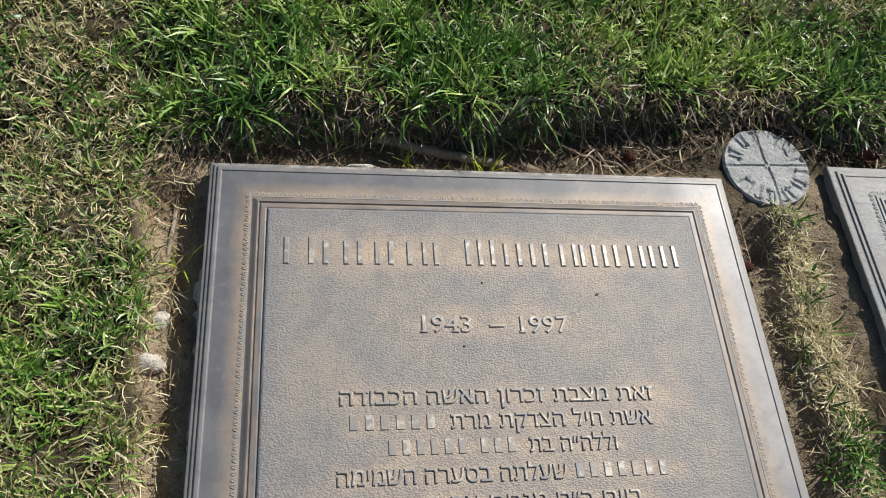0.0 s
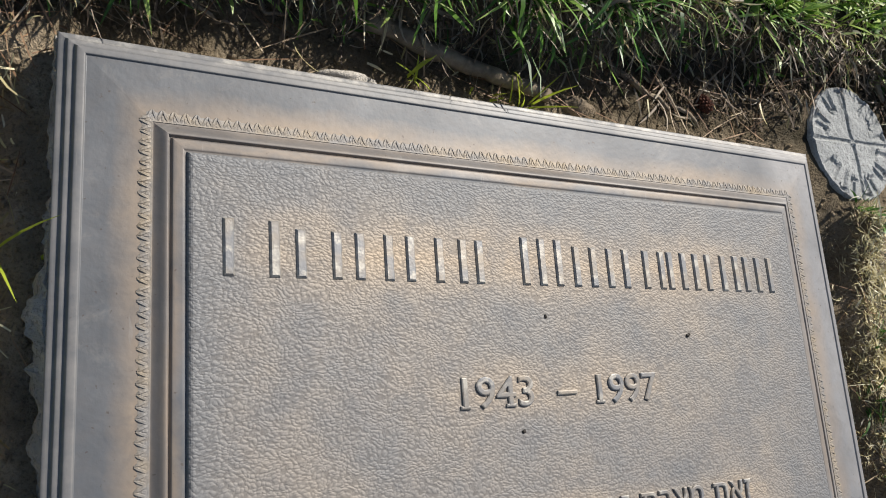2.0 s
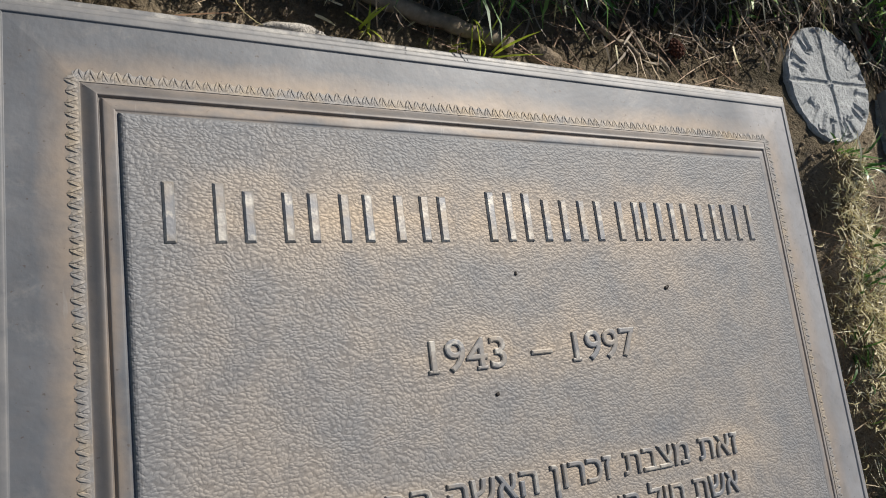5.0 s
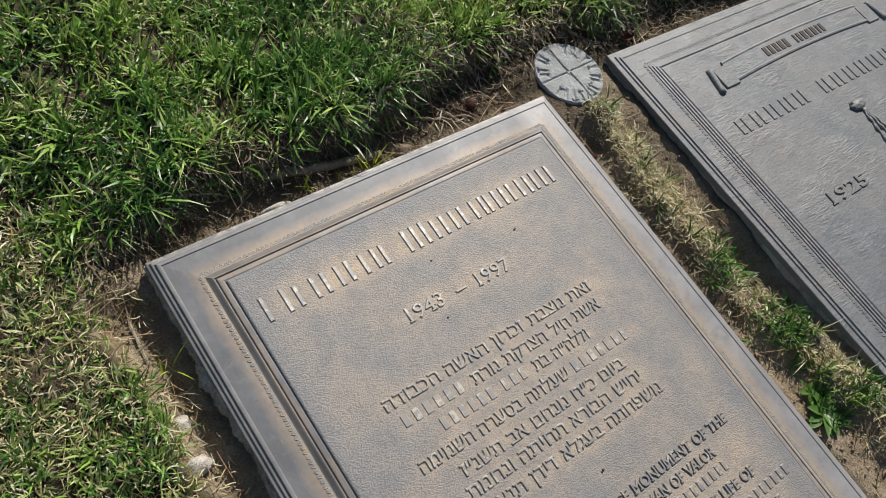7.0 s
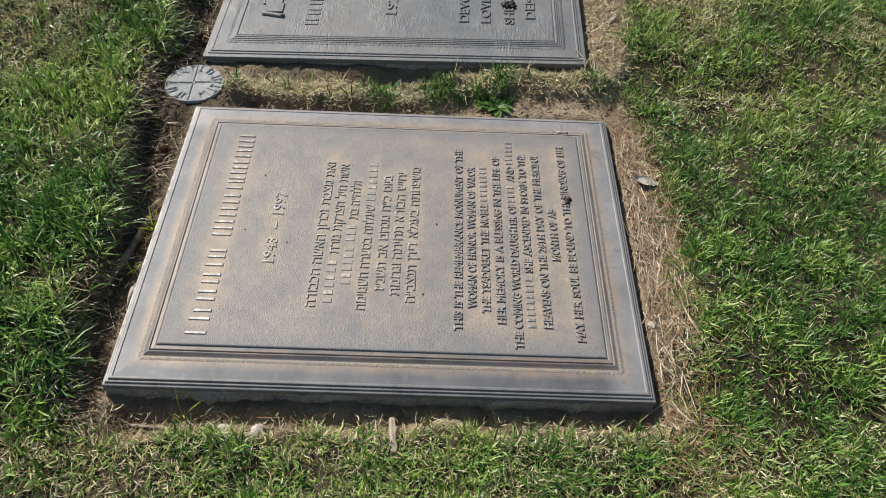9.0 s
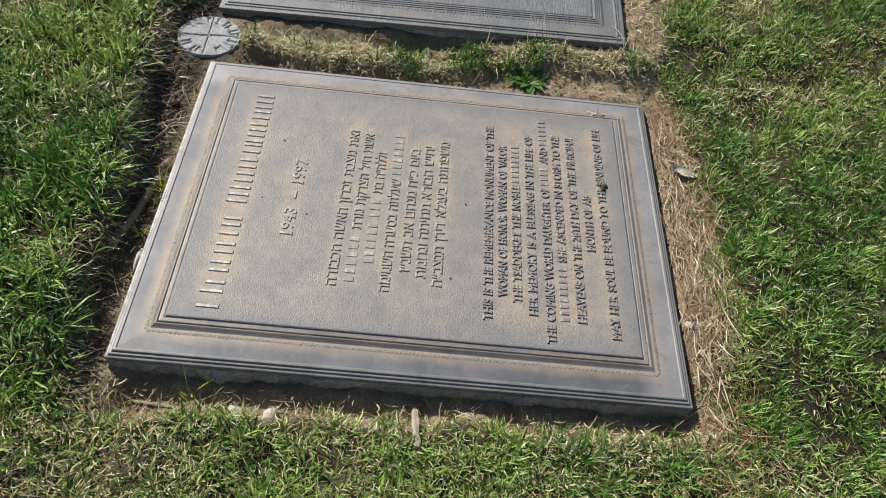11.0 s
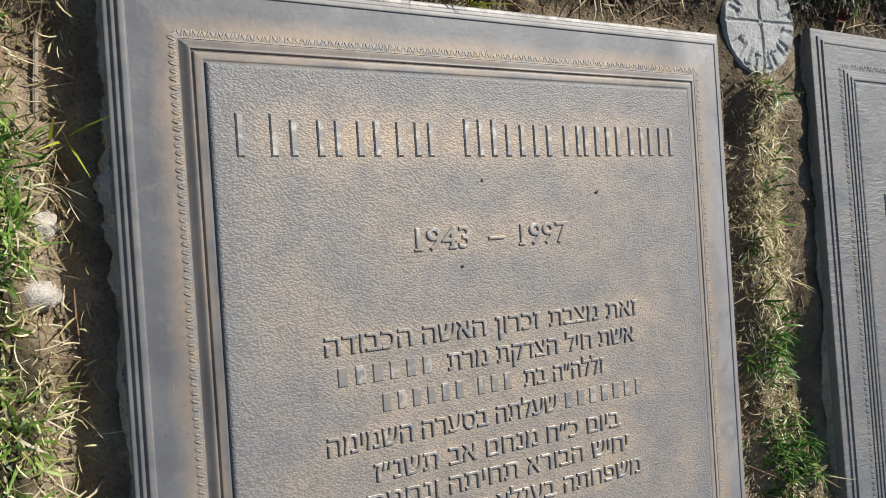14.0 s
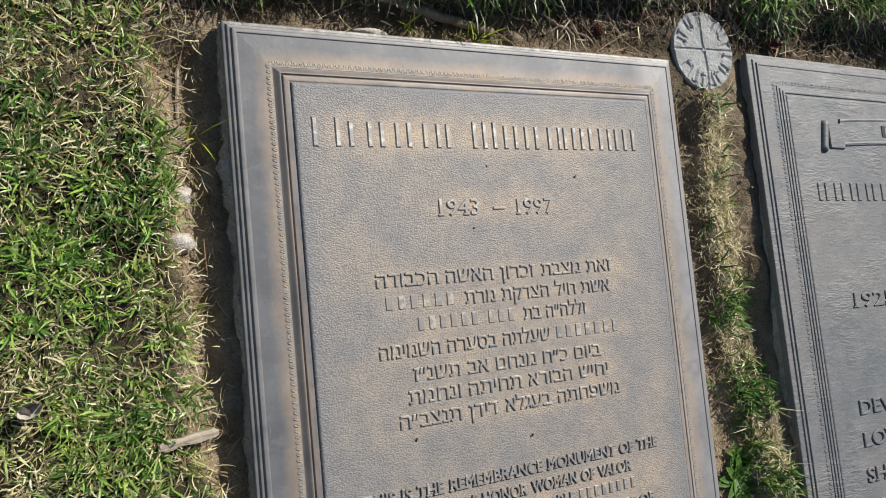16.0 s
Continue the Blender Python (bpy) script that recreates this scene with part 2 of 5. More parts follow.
def soil():
    """Clayey bare earth and thatch, with shade painted in as near-black earth."""
    n = Nodes("soil")
    col = n.ramp(n.noise(22, 6, 0.7), [(0.28, (0.185, 0.140, 0.092)), (0.5, (0.335, 0.268, 0.182)), (0.74, (0.49, 0.41, 0.30))])
    grit = n.noise(420, 4, 0.7)
    col = n.mix(n.ramp(grit, [(0.36, 0.50), (0.50, 0.0)]), col, (0.07, 0.046, 0.026))
    col = n.mix(n.ramp(n.cells(260, "F1"), [(0.1, 0.3), (0.3, 0.0)]), col, (0.40, 0.31, 0.21))
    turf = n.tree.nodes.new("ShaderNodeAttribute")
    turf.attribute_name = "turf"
    # dark earth, blackened further to paint the shade between the blades
    shaded_humus = n.ramp(n.noise(120, 5, 0.7), [(0.3, (0.010, 0.009, 0.005)), (0.6, (0.026, 0.024, 0.012)), (0.8, (0.085, 0.066, 0.036))])
    col = n.mix(turf.outputs["Fac"], col, shaded_humus)
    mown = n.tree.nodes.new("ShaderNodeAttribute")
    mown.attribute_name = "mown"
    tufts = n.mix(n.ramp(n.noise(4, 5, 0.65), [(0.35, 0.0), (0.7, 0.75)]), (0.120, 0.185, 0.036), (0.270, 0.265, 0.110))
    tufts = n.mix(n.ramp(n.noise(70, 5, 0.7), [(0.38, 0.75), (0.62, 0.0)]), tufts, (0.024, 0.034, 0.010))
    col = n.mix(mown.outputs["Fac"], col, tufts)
    h = n.math("ADD", n.math("MULTIPLY", grit, 1.0), n.math("MULTIPLY", n.noise(90, 5, 0.65), 2.5))
    return n.set(color=col, rough=0.95, spec=0.15, normal=n.bump(h, 0.004, 0.8))


def blade(name, stops, amount=0.3, rough=0.42):
    n = Nodes(name)
    col = n.ramp(n.island(), stops)
    col = n.mix(n.ramp(n.noise(90, 3, 0.6), [(0.4, 0.0), (0.75, 0.45)]), col, tuple(c * 0.55 for c in stops[0][1]))
    return n.leafy(col, amount, rough)


def woody(name, a, b, stretch=(20, 20, 220)):
    n = Nodes(name)
    grain = n.noise(1.0, 5, 0.65, stretch=stretch)
    col = n.ramp(grain, [(0.3, a), (0.7, b)])
    return n.set(color=col, rough=0.85, spec=0.2, normal=n.bump(grain, 0.002, 0.8))


def plain(name, a, b, scale, rough=0.7):
    n = Nodes(name)
    f = n.noise(scale, 4, 0.6)
    return n.set(color=n.ramp(f, [(0.3, a), (0.7, b)]), rough=rough, spec=0.3, normal=n.bump(f, 0.001, 0.6))


M_FRAME, M_PANEL, M_LETTER, M_COOL, M_BEAD = bronze_frame(), bronze_panel(), bronze_letter(), bronze_cool(), bronze_bead()
M_FOOT = concrete("footing_concrete", (0.28, 0.262, 0.232), (0.50, 0.475, 0.425), 45, 0.004)
M_DISC = concrete("marker_concrete", (0.28, 0.295, 0.297), (0.45, 0.462, 0.458), 55, 0.0014)
M_STONE = concrete("pale_stone", (0.44, 0.40, 0.345), (0.70, 0.665, 0.605), 120)
M_TANSTONE = concrete("tan_stone", (0.20, 0.155, 0.105), (0.36, 0.29, 0.205), 90)
M_SOIL = soil()
M_GREEN = blade("grass_green", [(0.0, (0.042, 0.113, 0.016)), (0.35, (0.149, 0.319, 0.038)), (0.68, (0.302, 0.484, 0.090)), (0.88, (0.437, 0.592, 0.160)), (1.0, (0.567, 0.680, 0.300))], 0.22, 0.40)
M_DARKGREEN = blade("grass_deep", [(0.0, (0.028, 0.088, 0.014)), (0.6, (0.093, 0.232, 0.034)), (1.0, (0.242, 0.417, 0.090))], 0.22, 0.38)
M_FRESH = blade("grass_fresh", [(0.0, (0.112, 0.201, 0.024)), (0.35, (0.274, 0.412, 0.066)), (0.75, (0.437, 0.572, 0.135)), (1.0, (0.614, 0.711, 0.300))], 0.26, 0.40)
M_STRAW = blade("grass_straw", [(0.0, (0.24, 0.175, 0.090)), (0.25, (0.46, 0.40, 0.18)), (0.6, (0.66, 0.60, 0.33)), (1.0, (0.82, 0.78, 0.56))], 0.18, 0.46)
M_PALEGREEN = blade("grass_pale_green", [(0.0, (0.085, 0.145, 0.030)), (0.4, (0.212, 0.289, 0.068)), (0.75, (0.365, 0.399, 0.145)), (1.0, (0.578, 0.570, 0.340))], 0.24, 0.36)
M_PALE = blade("grass_stubble", [(0.0, (0.36, 0.31, 0.13)), (0.25, (0.64, 0.565, 0.31)), (0.7, (0.78, 0.71, 0.46)), (1.0, (0.90, 0.86, 0.68))], 0.3, 0.5)
M_DEAD = blade("dead_roots", [(0.0, (0.075, 0.050, 0.032)), (0.5, (0.19, 0.14, 0.092)), (0.8, (0.34, 0.27, 0.19)), (1.0, (0.52, 0.46, 0.36))], 0.1, 0.6)
M_YELLOW = blade("grass_yellow_green", [(0.0, (0.36, 0.48, 0.035)), (1.0, (0.68, 0.76, 0.10))], 0.45, 0.4)
M_NEEDLE = blade("pine_needle", [(0.0, (0.14, 0.070, 0.032)), (0.45, (0.29, 0.165, 0.085)), (0.8, (0.48, 0.33, 0.19)), (1.0, (0.66, 0.54, 0.36))], 0.05, 0.6)
M_LITTER = blade("litter_straw", [(0.0, (0.16, 0.105, 0.062)), (0.3, (0.36, 0.265, 0.165)), (0.7, (0.56, 0.45, 0.31)), (1.0, (0.74, 0.66, 0.52))], 0.08, 0.6)
M_WEED = blade("weed_leaf", [(0.0, (0.060, 0.14, 0.026)), (1.0, (0.135, 0.265, 0.055))], 0.22, 0.38)
M_ROOT = woody("root_bark", (0.13, 0.10, 0.07), (0.36, 0.30, 0.22), (70, 70, 70))
M_WOOD = woody("grey_wood", (0.20, 0.17, 0.13), (0.46, 0.40, 0.32), (20, 400, 200))
M_CONE = plain("cone_brown", (0.06, 0.024, 0.015), (0.14, 0.052, 0.030), 300)
M_REDLEAF = plain("red_brown_leaf", (0.07, 0.024, 0.015), (0.17, 0.065, 0.038), 90)
M_GREYLEAF = plain("grey_dry_leaf", (0.34, 0.31, 0.265), (0.60, 0.56, 0.49), 120)
M_BLACK = plain("black_speck", (0.012, 0.010, 0.009), (0.045, 0.035, 0.028), 400, 0.55)
M_WHITE = plain("white_speck", (0.55, 0.52, 0.47), (0.80, 0.78, 0.73), 300)


# ---- helpers for meshes ----
def link(name, mesh, material, parent=None, label="", smooth=False):
    mesh.materials.clear()
    mesh.materials.append(material)
    if smooth:
        mesh.shade_smooth()
    ob = new(name, mesh)
    if parent:
        ob.parent = parent
    if label:
        ob["label"] = label
    return ob


def part(name, bm, material, parent=None, label="", smooth=False):
    mesh = bpy.data.meshes.new(name)
    bm.to_mesh(mesh)
    bm.free()
    return link(name, mesh, material, parent, label, smooth)


def raw(name, verts, faces, material, parent=None, label="", smooth=False):
    mesh = bpy.data.meshes.new(name)
    mesh.from_pydata([tuple(v) for v in verts], [], faces)
    mesh.update()
    return link(name, mesh, material, parent, label, smooth)


def hub(name, x, y, z, rz=0.0, rx=0.0, ry=0.0, **tags):
    ob = new(name)
    ob.empty_display_size = 0.02
    ob.matrix_basis = pose(x, y, z, rx, ry, rz)
    return tagged(ob, **tags)


def lattice(ix, iy, seed):
    h = (ix * 374761393 + iy * 668265263 + seed * 974634777) & 0xFFFFFFFF
    h = ((h ^ (h >> 13)) * 1274126177) & 0xFFFFFFFF
    return ((h ^ (h >> 16)) & 0xFFFF) / 65535.0


def vnoise(x, y, scale, seed=0, octaves=3):
    """Smooth value noise on arrays, about -1 to 1."""
    x, y = np.asarray(x, float), np.asarray(y, float)
    total, amp, norm = 0.0, 1.0, 0.0
    for o in range(octaves):
        u, v = x * scale * 2**o + 1000, y * scale * 2**o + 1000
        iu, iv = np.floor(u).astype(np.int64), np.floor(v).astype(np.int64)
        fu, fv = u - iu, v - iv
        fu, fv = fu * fu * (3 - 2 * fu), fv * fv * (3 - 2 * fv)
        a, b = lattice(iu, iv, seed + o), lattice(iu + 1, iv, seed + o)
        c, d = lattice(iu, iv + 1, seed + o), lattice(iu + 1, iv + 1, seed + o)
        total = total + amp * ((a * (1 - fu) + b * fu) * (1 - fv) + (c * (1 - fu) + d * fu) * fv)
        norm, amp = norm + amp, amp * 0.5
    return total / norm * 2 - 1


def step(a, b, v):
    s = np.clip((v - a) / (b - a), 0, 1)
    return s * s * (3 - 2 * s)


# ---- plan of the ground ----
PLATE, PX = (0.312, 0.400), 0.005            # half width and half height of the first plaque, and its centre's x
BX, BY, BZ, BW, BH = 0.8085, 0.0148, 0.0310, 0.3575, 0.3930   # the second plaque: centre and half sizes
BTURN = (-2.2, -1.14, -1.41)                                # it lies a little askew
DISC = (0.3815, 0.4160, 0.0575)


def bank_line(x):
    """Where the turf bank above the plaques begins."""
    return 0.444 + 0.030 * step(0.02, 0.20, x) - 0.012 * step(0.42, 0.58, x) - 0.010 * step(-0.20, -0.32, x)


def second_top(x, y):
    """Height of the tilted second plaque's upper face, carried on past its rim."""
    return BZ - math.sin(radians(BTURN[1])) * (np.clip(x, 0.44, 1.2) - BX) + math.sin(radians(BTURN[0])) * (np.clip(y, -0.45, 0.42) - BY)


def lawn(x, y):
    """How far a place belongs to the turf (1) rather than to bare earth (0), and the turf's own level there."""
    wob = 0.026 * vnoise(x, y, 11, 3) + 0.007 * vnoise(x, y, 45, 4)
    left = step(0.012, 0.045, -0.326 - 0.020 * step(0.08, 0.22, y) - x + wob + 0.012 * np.exp(-((y - 0.42) / 0.04) ** 2))
    top = step(-0.004, 0.032, y - bank_line(x) + wob)
    edge = -0.418 - 0.045 * np.exp(-((x - 0.02) / 0.20) ** 2) - 0.034 * step(0.40, 0.54, x)
    low = step(0.0, 0.045, edge - y + wob)
    right = step(0.0, 0.07, x - (BX + BW + 0.022) + wob)
    turf = np.maximum(np.maximum(left, top), np.maximum(low, right))
    here = step(-1.6, -0.7, x) * step(2.6, 1.6, x)
    level = -0.014 + 0.009 * step(0.40, 0.55, x) * step(0.42, 0.50, y) - 0.014 * step(-0.2, -0.3, x) + 0.020 * step(0.40, 0.9, x) + 0.030 * here * (step(0.40, 0.50, y) + (step(0.36, 0.72, y) - step(0.40, 0.50, y)) * step(-0.31, -0.37, x)) + 0.020 * step(0.55, 1.0, y) + 0.008 * step(-0.10, -0.22, x) * step(-0.37, -0.30, x) * step(0.40, 0.50, y)
    level = np.maximum(level, level + (second_top(x, y) - 0.024 - level) * step(0.40, 0.58, x))
    level = 0.004 + (level - 0.004) * step(2.4, 1.4, np.hypot(x - 0.45, y + 0.05))
    return turf, level


def strip(x, y):
    """The grassy ridge between the two plaques."""
    wob = 0.012 * vnoise(x, y, 14, 8)
    mid = 0.387 + 0.018 * step(0.1, -0.2, y)
    across = 1 - step(0.010, 0.038, np.abs(x - mid + wob))
    return across * (0.75 + 0.25 * step(-0.30, -0.16, y)) * step(-0.44, -0.38, y) * (1 - step(0.33, 0.37, y))


VIEWED = [Vector(p) for p in ((-0.66, -0.10), (-0.62, 0.60), (-0.20, 1.00), (0.75, 1.14), (1.15, 0.80), (1.78, -0.05), (1.70, -0.80), (1.20, -1.25), (0.60, -1.25), (-0.55, -0.80))]


def walked(x, y):
    """1 on the stretch of lawn round the plaques, 0.12 farther off."""
    ok = np.ones(np.shape(x), bool)
    for a, b in zip(VIEWED, VIEWED[1:] + VIEWED[:1]):
        ok &= (b.x - a.x) * (y - a.y) - (b.y - a.y) * (x - a.x) < 0
    return np.where(ok, 1.0, 0.12)


def ground_z(x, y):
    x, y = np.asarray(x, float), np.asarray(y, float)
    turf, level = lawn(x, y)
    ridge = strip(x, y)
    bare = -0.040 + 0.012 * step(-0.24, -0.34, y) * step(0.28, 0.33, x) + 0.029 * np.exp(-((x - 0.38) / 0.080) ** 4 - ((y - 0.42) / 0.080) ** 4)
    bare = bare + 0.008 * step(0.385, 0.40, y) * step(0.10, 0.25, x)
    bare = bare + 0.016 * step(-0.385, -0.42, y) + 0.010 * step(0.38, 0.46, x) + 0.012 * step(-0.22, -0.36, y) * step(0.35, 0.44, x) * step(-0.50, -0.42, y)
    bare = np.minimum(bare, level + 0.003)
    bare = bare + step(0.400, 0.450, x) * np.maximum(second_top(x, y) - 0.027 - bare, 0)
    low_end = step(-0.02, -0.26, y) * step(0.30, 0.33, x) * step(0.60, 0.50, x)
    bare = bare + low_end * np.maximum(-0.013 + (second_top(x, y) - 0.008) * step(0.33, 0.45, x) - bare, 0)
    bare = bare - 0.014 * (1 - 0.85 * step(-0.345, -0.318, x)) * step(-0.27, -0.30, x) * step(0.40, 0.365, y) * step(-0.43, -0.36, y)
    bare = bare + 0.012 * step(-0.28, -0.32, x) * step(0.37, 0.40, y)
    plug = np.exp(-(((x - DISC[0]) / 0.085) ** 2 + ((y - DISC[1]) / 0.085) ** 2) ** 2)
    bare = bare + plug * (-0.012 - bare)
    z = bare + turf * (level - bare) + ridge * (1 - turf) * (0.012 + 0.008 * step(-0.32, -0.18, y))
    near = step(1.9, 1.25, np.hypot(x - 0.45, y + 0.05))
    z = z + near * (0.007 * vnoise(x, y, 7, 11) + 0.0032 * vnoise(x, y, 60, 12) + 0.0016 * vnoise(x, y, 200, 15, 2))
    clod = (1 - turf) * (1 - np.exp(-(((x - 0.38) / 0.085) ** 2 + ((y - 0.42) / 0.085) ** 2) ** 2))
    z = z + clod * 0.006 * (np.abs(vnoise(x, y, 38, 17, 2)) - 0.3)
    return z


def gz(x, y):
    return float(ground_z(np.array([x]), np.array([y]))[0])


def covered(x, y, grow=0.0):
    """True where a plaque or the round marker stands."""
    a = (np.abs(x - PX) < PLATE[0] + grow) & (np.abs(y) < PLATE[1] + grow)
    c, s = math.cos(radians(BTURN[2])), math.sin(radians(BTURN[2]))
    u, v = (x - BX) * c + (y - BY) * s, -(x - BX) * s + (y - BY) * c
    b = (np.abs(u) < BW + grow) & (np.abs(v) < BH + grow)
    return a | b | (np.hypot(x - DISC[0], y - DISC[1]) < DISC[2] + grow)


def ground():
    def axis(lo, hi, fine):
        inner = np.arange(lo, hi + 1e-6, fine)
        far = np.array([0.03, 0.08, 0.17, 0.32, 0.6, 1.1, 2.0, 4.0, 8.0, 16.0, 40.0, 100.0, 300.0])
        return np.concatenate([lo - far[::-1], inner, hi + far])

    xs, ys = axis(-0.75, 1.85, 0.0065), axis(-1.30, 1.15, 0.0065)
    gx, gy = np.meshgrid(xs, ys)
    z = ground_z(gx, gy)
    z = np.where(covered(gx, gy, -0.012), -0.09, z)
    verts = np.stack([gx, gy, z], -1).reshape(-1, 3)
    w, h = len(xs), len(ys)
    i = (np.arange(h - 1)[:, None] * w + np.arange(w - 1)[None]).ravel()
    faces = np.stack([i, i + 1, i + 1 + w, i + w], 1)
    mesh = bpy.data.meshes.new("ground")
    mesh.vertices.add(len(verts))
    mesh.vertices.foreach_set("co", verts.ravel())
    mesh.loops.add(faces.size)
    mesh.loops.foreach_set("vertex_index", faces.ravel().astype(np.int32))
    mesh.polygons.add(len(faces))
    mesh.polygons.foreach_set("loop_start", np.arange(0, faces.size, 4, dtype=np.int32))
    mesh.update(calc_edges=True)
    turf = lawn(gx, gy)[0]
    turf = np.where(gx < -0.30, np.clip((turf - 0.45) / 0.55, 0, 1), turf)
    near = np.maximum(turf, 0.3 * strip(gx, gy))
    # painted shade: darkens the soil below the bank and between the plaques
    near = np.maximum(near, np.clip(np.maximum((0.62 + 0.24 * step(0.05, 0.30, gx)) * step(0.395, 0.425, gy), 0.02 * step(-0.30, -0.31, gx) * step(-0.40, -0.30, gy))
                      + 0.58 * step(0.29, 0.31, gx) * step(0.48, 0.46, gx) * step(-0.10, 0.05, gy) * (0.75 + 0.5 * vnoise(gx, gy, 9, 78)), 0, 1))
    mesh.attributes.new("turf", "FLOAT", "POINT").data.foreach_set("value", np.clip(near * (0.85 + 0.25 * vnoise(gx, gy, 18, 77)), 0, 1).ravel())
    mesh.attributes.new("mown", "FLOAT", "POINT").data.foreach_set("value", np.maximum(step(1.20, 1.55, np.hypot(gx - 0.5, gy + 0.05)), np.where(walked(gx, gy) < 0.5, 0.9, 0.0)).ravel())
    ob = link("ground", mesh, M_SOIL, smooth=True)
    return tagged(ob, "bare brown clay soil with crumbs under the turf, shade painted in", "ground", kind="structure")


ground()


from mathutils.geometry import tessellate_polygon


# ---- the plaques ----
def rounded(profile, times=2):
    """Cut the corners of a section, so that its steps run into one another softly."""
    head, rest = profile[:1], profile[1:]
    for _ in range(times):
        cut = [rest[0]]
        for (d0, z0), (d1, z1) in zip(rest, rest[1:]):
            cut += [(0.75 * d0 + 0.25 * d1, 0.75 * z0 + 0.25 * z1), (0.25 * d0 + 0.75 * d1, 0.25 * z0 + 0.75 * z1)]
        rest = cut + [rest[-1]]
    return head + rest


def framed_plate(parent, hw, hh, profile, material, label=""):
    """A cast plate whose section is the list of (distance in from the rim, height), mitred at the corners."""
    bm = bmesh.new()
    loops = []
    for d, z in rounded(profile):
        loops.append([bm.verts.new((sx * (hw - d), sy * (hh - d), z)) for sx, sy in ((-1, -1), (1, -1), (1, 1), (-1, 1))])
    for a, b in zip(loops, loops[1:]):
        for k in range(4):
            bm.faces.new((a[k], a[(k + 1) % 4], b[(k + 1) % 4], b[k]))
    bm.faces.new(loops[-1])
    bm.faces.new(loops[0][::-1])
    return part("frame", bm, material, parent, label)


def field(parent, hw, hh, z, material, label):
    """The field inside the mouldings, a little pillowed at its rim."""
    bm = bmesh.new()
    loops = []
    for d, dz in ((0, -0.0030), (0.0003, -0.0018), (0.0009, -0.0009), (0.0018, -0.0003), (0.0030, 0.0)):
        loops.append([bm.verts.new((sx * (hw - d), sy * (hh - d), z + dz)) for sx, sy in ((-1, -1), (1, -1), (1, 1), (-1, 1))])
    for a, b in zip(loops, loops[1:]):
        for k in range(4):
            bm.faces.new((a[k], a[(k + 1) % 4], b[(k + 1) % 4], b[k]))
    bm.faces.new(loops[-1])
    return part("field", bm, material, parent, label)


def leaf_row(parent, a, b, z, size, material, seed):
    """A moulding of small pointed cast leaves from a to b, tips outwards: two raised veins meet at each tip, with a low bud in between."""
    rng = random.Random(seed)
    a, b = Vector((*a, z)), Vector((*b, z))
    along = (b - a).normalized()
    out = Vector((along.y, -along.x, 0))
    count = int((b - a).length / size)
    verts, faces = [], []

    def vein(p, q, wide, high):
        k = len(verts)
        side = (q - p).normalized().cross(Vector((0, 0, 1)))
        for u, w, h in ((0.0, 0.75, 0.55), (0.35, 1.0, 1.0), (0.75, 0.85, 0.9), (1.0, 0.30, 0.35)):
            c = p + (q - p) * u
            verts.extend([c - side * wide * w, c - side * wide * w * 0.45 + Vector((0, 0, high * h)), c + side * wide * w * 0.45 + Vector((0, 0, high * h)), c + side * wide * w])
        for r in (0, 4, 8):
            faces.extend([(k + r + j, k + r + j + 1, k + r + j + 5, k + r + j + 4) for j in range(3)])

    for i in range(count):
        p = a + (b - a) * ((i + 0.5) / count) + along * size * rng.uniform(-0.06, 0.06)
        tip = p + out * size * rng.uniform(0.52, 0.66) + along * size * rng.uniform(-0.08, 0.08)
        high = size * rng.uniform(0.11, 0.155)
        for s in (-1, 1):
            vein(p + along * s * size * 0.50 - out * size * 0.50, tip + along * s * size * 0.04, size * 0.23, high)
        vein(p - out * size * 0.58, p + out * size * rng.uniform(0.10, 0.32), size * 0.22, high * 0.85)
    # the bed that the leaves grow from
    k = len(verts)
    for d, h in ((-0.62, 0.0), (-0.56, 0.10), (-0.10, 0.07), (0.40, 0.0)):
        verts += [a + out * size * d + Vector((0, 0, size * h)), b + out * size * d + Vector((0, 0, size * h))]
    faces += [(k + 2 * j, k + 2 * j + 1, k + 2 * j + 3, k + 2 * j + 2) for j in range(3)]
    return raw("bead_moulding", verts, faces, material, parent)


def beads(parent, hw, hh, d, z, size, material, shift=0.0):
    x, y = hw - d, hh - d
    for k, (p, q) in enumerate((((-x, -y), (x, -y)), ((x, -y), (x, y)), ((x, y), (-x, y)), ((-x, y), (-x, -y)))):
        leaf_row(parent, p, q, z, size, material, k).location.x = shift


def outlines(body):
    """The closed outlines of a word in the built-in font at size 1, each a list of 2D points."""
    curve = bpy.data.curves.new("word", "FONT")
    curve.body, curve.size, curve.fill_mode, curve.resolution_u = body, 1.0, "NONE", 3
    ob = new("word", curve)
    bpy.context.view_layer.update()
    mesh = bpy.data.meshes.new_from_object(ob.evaluated_get(bpy.context.evaluated_depsgraph_get()))
    bpy.data.objects.remove(ob)
    bpy.data.curves.remove(curve)
    nxt = {}
    for e in mesh.edges:
        a, b = e.vertices
        nxt.setdefault(a, []).append(b)
        nxt.setdefault(b, []).append(a)
    co, left, loops = [v.co.copy() for v in mesh.vertices], set(nxt), []
    bpy.data.meshes.remove(mesh)
    while left:
        first = min(left)
        loop, here, before = [], first, None
        while here in left:
            left.discard(here)
            loop.append(here)
            ways = [k for k in nxt[here] if k != before]
            before, here = here, ways[0] if ways[0] in left or len(ways) == 1 else ways[-1]
        pts = []
        for k in loop:
            p = Vector(co[k][:2])
            if not pts or (p - pts[-1]).length > 1e-5:
                pts.append(p)
        if len(pts) > 2:
            loops.append(pts)
    return loops


def area(loop):
    return 0.5 * sum(a.x * b.y - b.x * a.y for a, b in zip(loop, loop[1:] + loop[:1]))


